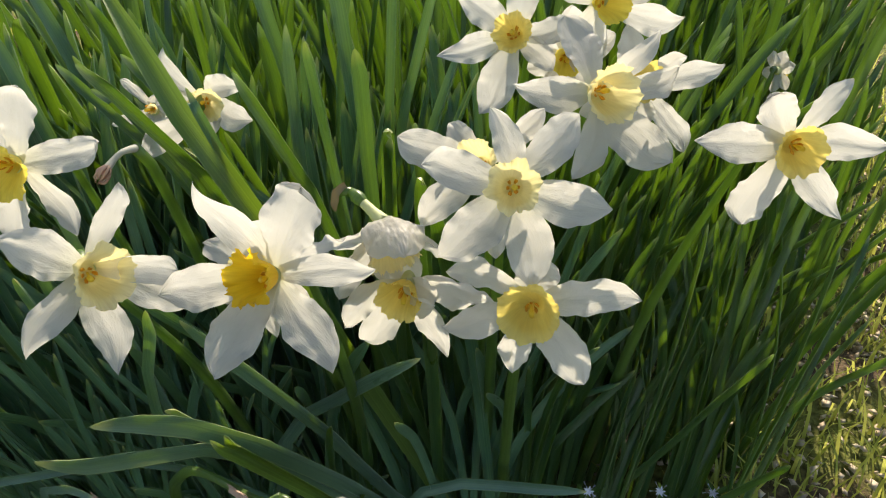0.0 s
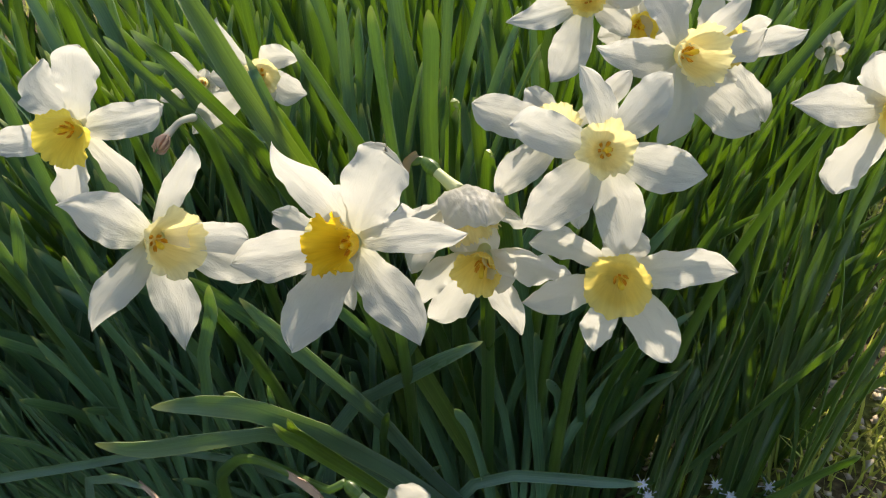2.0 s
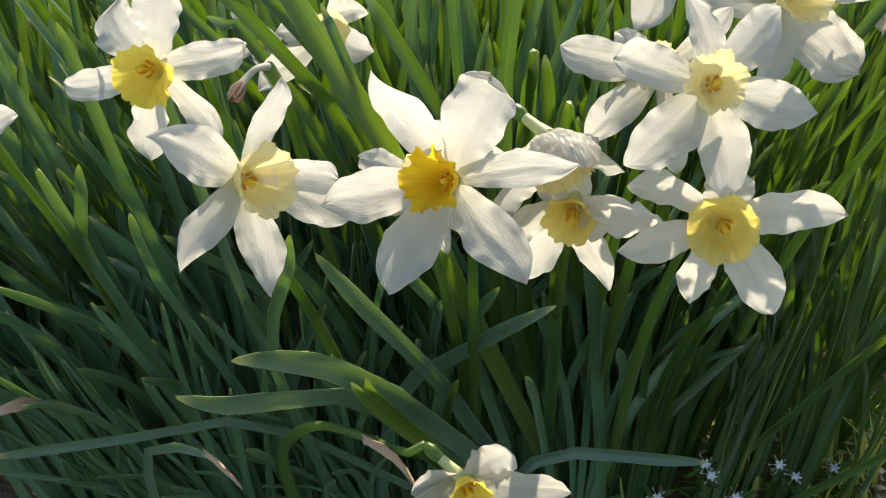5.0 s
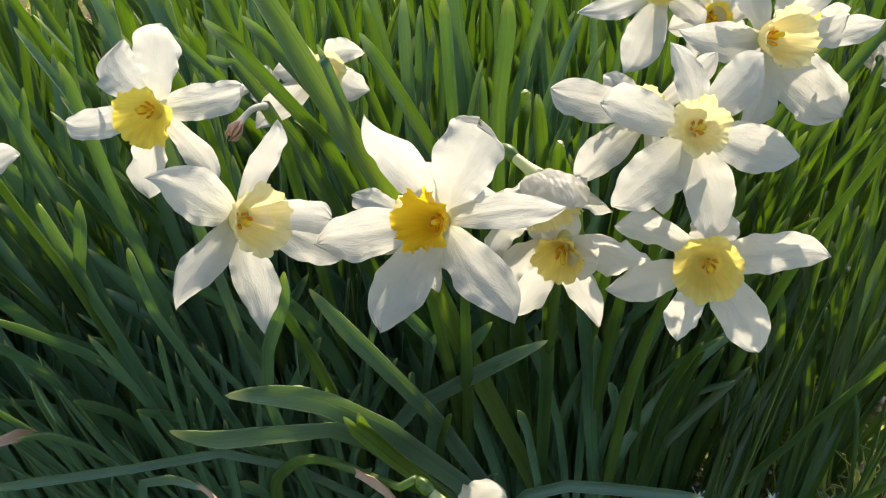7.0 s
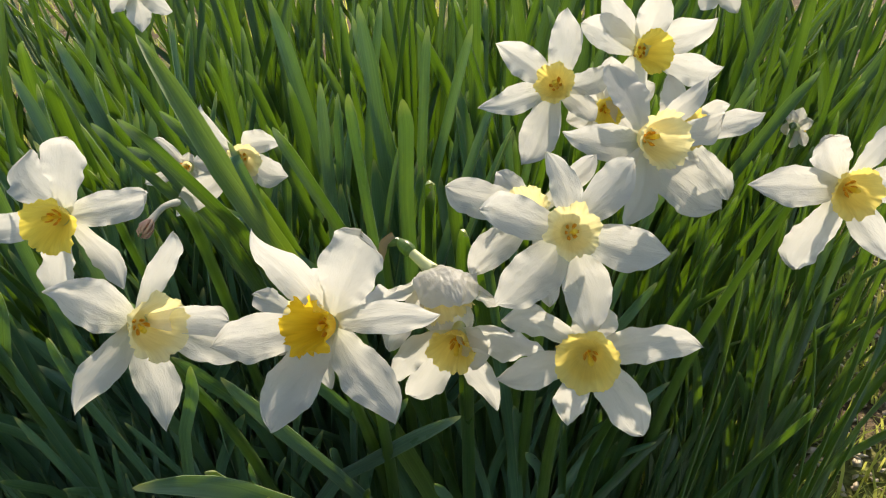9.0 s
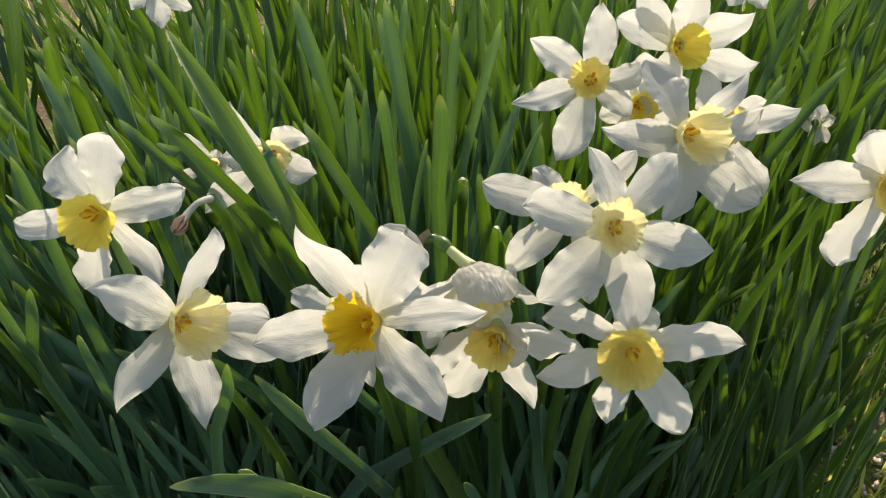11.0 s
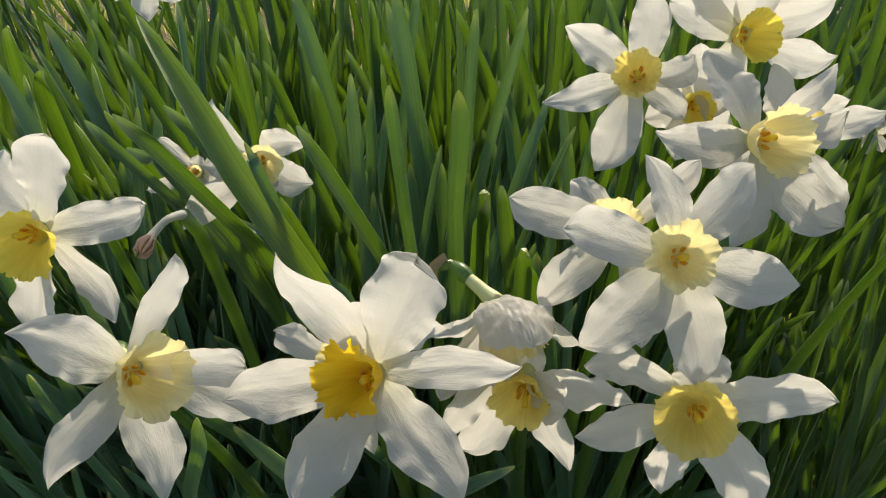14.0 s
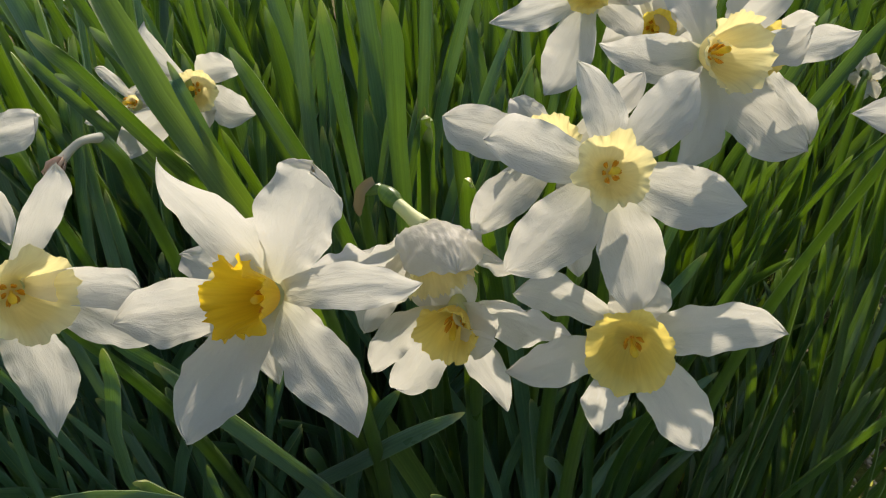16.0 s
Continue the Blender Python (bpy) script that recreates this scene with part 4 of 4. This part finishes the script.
def plant_field():
    rnd = random.Random(77)
    protos = plant_prototypes(14)
    spots = []
    y = 0.405
    while y < 1.3:
        step = 0.0228 + 0.047 * (y - 0.405)
        x = -0.26 - 0.42 * y
        while x < 0.16 + 0.42 * y:
            px, py = x + rnd.uniform(-0.4, 0.4) * step, y + rnd.uniform(-0.4, 0.4) * step
            x += step
            if px > 0.20 and py < 0.42 + (px - 0.20) * 2.4:
                continue
            if 0.55 < py < 0.95 and abs(px + 0.25 + (py - 0.6) * 0.4) < 0.055:
                continue
            if px < -0.14 and py > 0.5 and rnd.random() < 0.3:
                continue
            near = max(0.0, 1 - (py - 0.43) / 0.35)
            side = min(1, max(-1, (px - 0.03) / 0.16))
            foot = 0.03 + (px - 0.03) * (1 - 0.22 * near) if px < 0.03 else px
            lean = (math.degrees(math.atan2(px * 1.05 - foot, 0.29)) if px < 0.03 else 3 + px * 62 * near) + (1 - near) * (6 * side + 12 * px) + rnd.uniform(-7, 7)
            tip = rnd.uniform(-9, 4)
            for _ in range(12):
                # shaded front on the left: mostly tufts with skylight in their colour
                proto = protos[rnd.randrange(0, 6) if py < 0.49 and px < 0.03 else rnd.randrange(5, 14)]
                m = pose(foot, py, 0, tip, lean, 0) @ pose(0, 0, 0, 0, 0, rnd.uniform(-65, 65)) @ Matrix.Scale(rnd.uniform(0.86, 1.06) * (0.74 if px > 0.03 and py < 0.47 else 0.85 if px > 0.11 and py < 0.6 else 1.12 if px > 0 and 0.5 < py < 0.75 else 1), 4)
                tops = [m @ leaf.data.vertices[42].co for leaf in proto.children] + [m @ leaf.data.vertices[62].co for leaf in proto.children]
                if px > 0.03 and 0.435 < py < 0.75 and rnd.random() < (0.55 if px > 0.12 else 0.12):
                    break
                if all(q.y > 0.425 or (q.z < 0.265 and q.y > 0.335 and px < -0.06) for q in tops):
                    spots.append((abs(px) * 0.8 + py, proto, m))
                    break
                tip -= 1.0
        y += step
    # the thick heart of the clump
    for _ in range(34):
        px, py = rnd.uniform(-0.24, 0.05), rnd.uniform(0.425, 0.52)
        m = pose(px, py, 0, rnd.uniform(-9, 0), px * 60 + rnd.uniform(-8, 8), 0) @ pose(0, 0, 0, 0, 0, rnd.uniform(-65, 65)) @ Matrix.Scale(rnd.uniform(0.72, 0.95), 4)
        spots.append((abs(px) * 0.8 + py, protos[rnd.randrange(0, 6)], m))
    # the low leaves along its shaded front
    for _ in range(26):
        px, py = rnd.uniform(-0.27, -0.06), rnd.uniform(0.37, 0.425)
        m = pose(px + 0.03, py, 0, rnd.uniform(-2, 6), px * 90 + rnd.uniform(-8, 8), 0) @ pose(0, 0, 0, 0, 0, rnd.uniform(-65, 65)) @ Matrix.Scale(rnd.uniform(0.46, 0.64), 4)
        spots.append((abs(px) * 0.8 + py, protos[rnd.randrange(0, 5)], m))
    spots.sort(key=lambda s: s[0])
    for k, (_, proto, m) in enumerate(spots[14:296]):
        copy_thing(proto, m)
    joined("far_leaves", [(p, m) for _, p, m in spots[296:]], "dense far mass of blue-green daffodil leaves", "leaves")
    for proto, (_, _, m) in zip(protos, spots[:14]):
        proto.matrix_basis = m


plant_field()


# ---- grass, litter and small weeds on the ground ----
def scatter(name, count, region, build, material, label, category):
    rnd = random.Random(len(name))
    verts, faces = [], []
    for _ in range(count):
        x, y = region(rnd)
        v, f = build(rnd, x, y)
        faces += [tuple(i + len(verts) for i in q) for q in f]
        verts += v
    ob = new(name, sheet(name, verts, faces, material))
    return tagged(ob, label, category, kind="stuff")


def open_ground(rnd):
    if rnd.random() < 0.6:
        return rnd.uniform(0.12, 1.0), rnd.uniform(0.15, 1.2)
    return rnd.uniform(-1.3, 1.3), rnd.uniform(0.3, 2.6)


def blade(rnd, x, y):
    h, a = rnd.uniform(0.015, 0.055), rnd.uniform(0, 6.3)
    w, lean = rnd.uniform(0.0008, 0.0018), rnd.uniform(0.2, 0.9) * h
    d, s = Vector((math.cos(a), math.sin(a), 0)), Vector((-math.sin(a), math.cos(a), 0)) * w
    p = Vector((x, y, -0.008))
    m, t = p + d * lean * 0.35 + Vector((0, 0, h * 0.65)), p + d * lean + Vector((0, 0, h))
    return [p - s, p + s, m + s * 0.8, m - s * 0.8, t], [(0, 1, 2, 3), (3, 2, 4)]


def flake(rnd, x, y):
    a, l, w = rnd.uniform(0, 6.3), rnd.uniform(0.003, 0.014), rnd.uniform(0.001, 0.004)
    d, s = Vector((math.cos(a), math.sin(a), rnd.uniform(-0.4, 0.4))), Vector((-math.sin(a), math.cos(a), rnd.uniform(-0.5, 0.5))) * w
    p = Vector((x, y, rnd.uniform(0.0, 0.008)))
    up = Vector((0, 0, 0.0012))
    return [p, p + d * l * 0.5 - s, p + d * l, p + d * l * 0.5 + s + up, p + d * l * 0.5 - up * 2], [(0, 1, 3), (1, 2, 3), (0, 4, 1), (1, 4, 2), (2, 4, 3), (3, 4, 0)]


scatter("grass", 14000, open_ground, blade, grass_green, "short yellowish grass blades and moss beside the clump", "grass")
scatter("leaf_litter", 12000, open_ground, flake, litter, "dry brown crumbs of leaf on the soil", "litter")


def weed(x, y, h, seed):
    rnd = random.Random(seed)
    root = tagged(new("weed"), "small green weed with tiny pale flowers", "weed", "small weeds")
    root.location = (x, y, 0)
    v, f, u = tube([(0, 0, -0.01), (0.004, 0.002, h * 0.5), (0, -0.004, h)], [0.0008, 0.0006], 6, 8)
    part("stem", sheet("stem", v, f, weed_green, u), root)
    for k in range(9):
        a, z = k * 2.4, h * (0.15 + 0.09 * k)
        d = Vector((math.cos(a), math.sin(a), 0.3))
        p = Vector((0.002, 0, z))
        v, f, u = strap([p, p + d * 0.006, p + d * rnd.uniform(0.011, 0.017)], 0.007, 0, (0.1, 0.1, 1), 0.0005)
        part("leaf", sheet("leaf", v, f, weed_green, u), root)
    for k in range(2):
        p = Vector((rnd.uniform(-0.006, 0.006), -0.004 - 0.004 * k, h + 0.002 - 0.006 * k))
        for q in range(5):
            a = q * 1.2566 + k
            d = Vector((math.cos(a), math.sin(a) * 0.6 - 0.3, math.sin(a) * 0.7 + 0.3)).normalized()
            v, f, u = strap([p, p + d * 0.002, p + d * 0.0042], 0.0028, 0, (0, -1, 0.6), 0.0003)
            part("petal", sheet("petal", v, f, weed_white, u), root)


for k, (wx, wy, wh) in enumerate(((0.095, 0.412, 0.052), (0.152, 0.420, 0.043), (0.065, 0.40, 0.035), (0.12, 0.405, 0.03), (0.19, 0.43, 0.03), (0.03, 0.402, 0.025))):
    weed(wx, wy, wh, k)
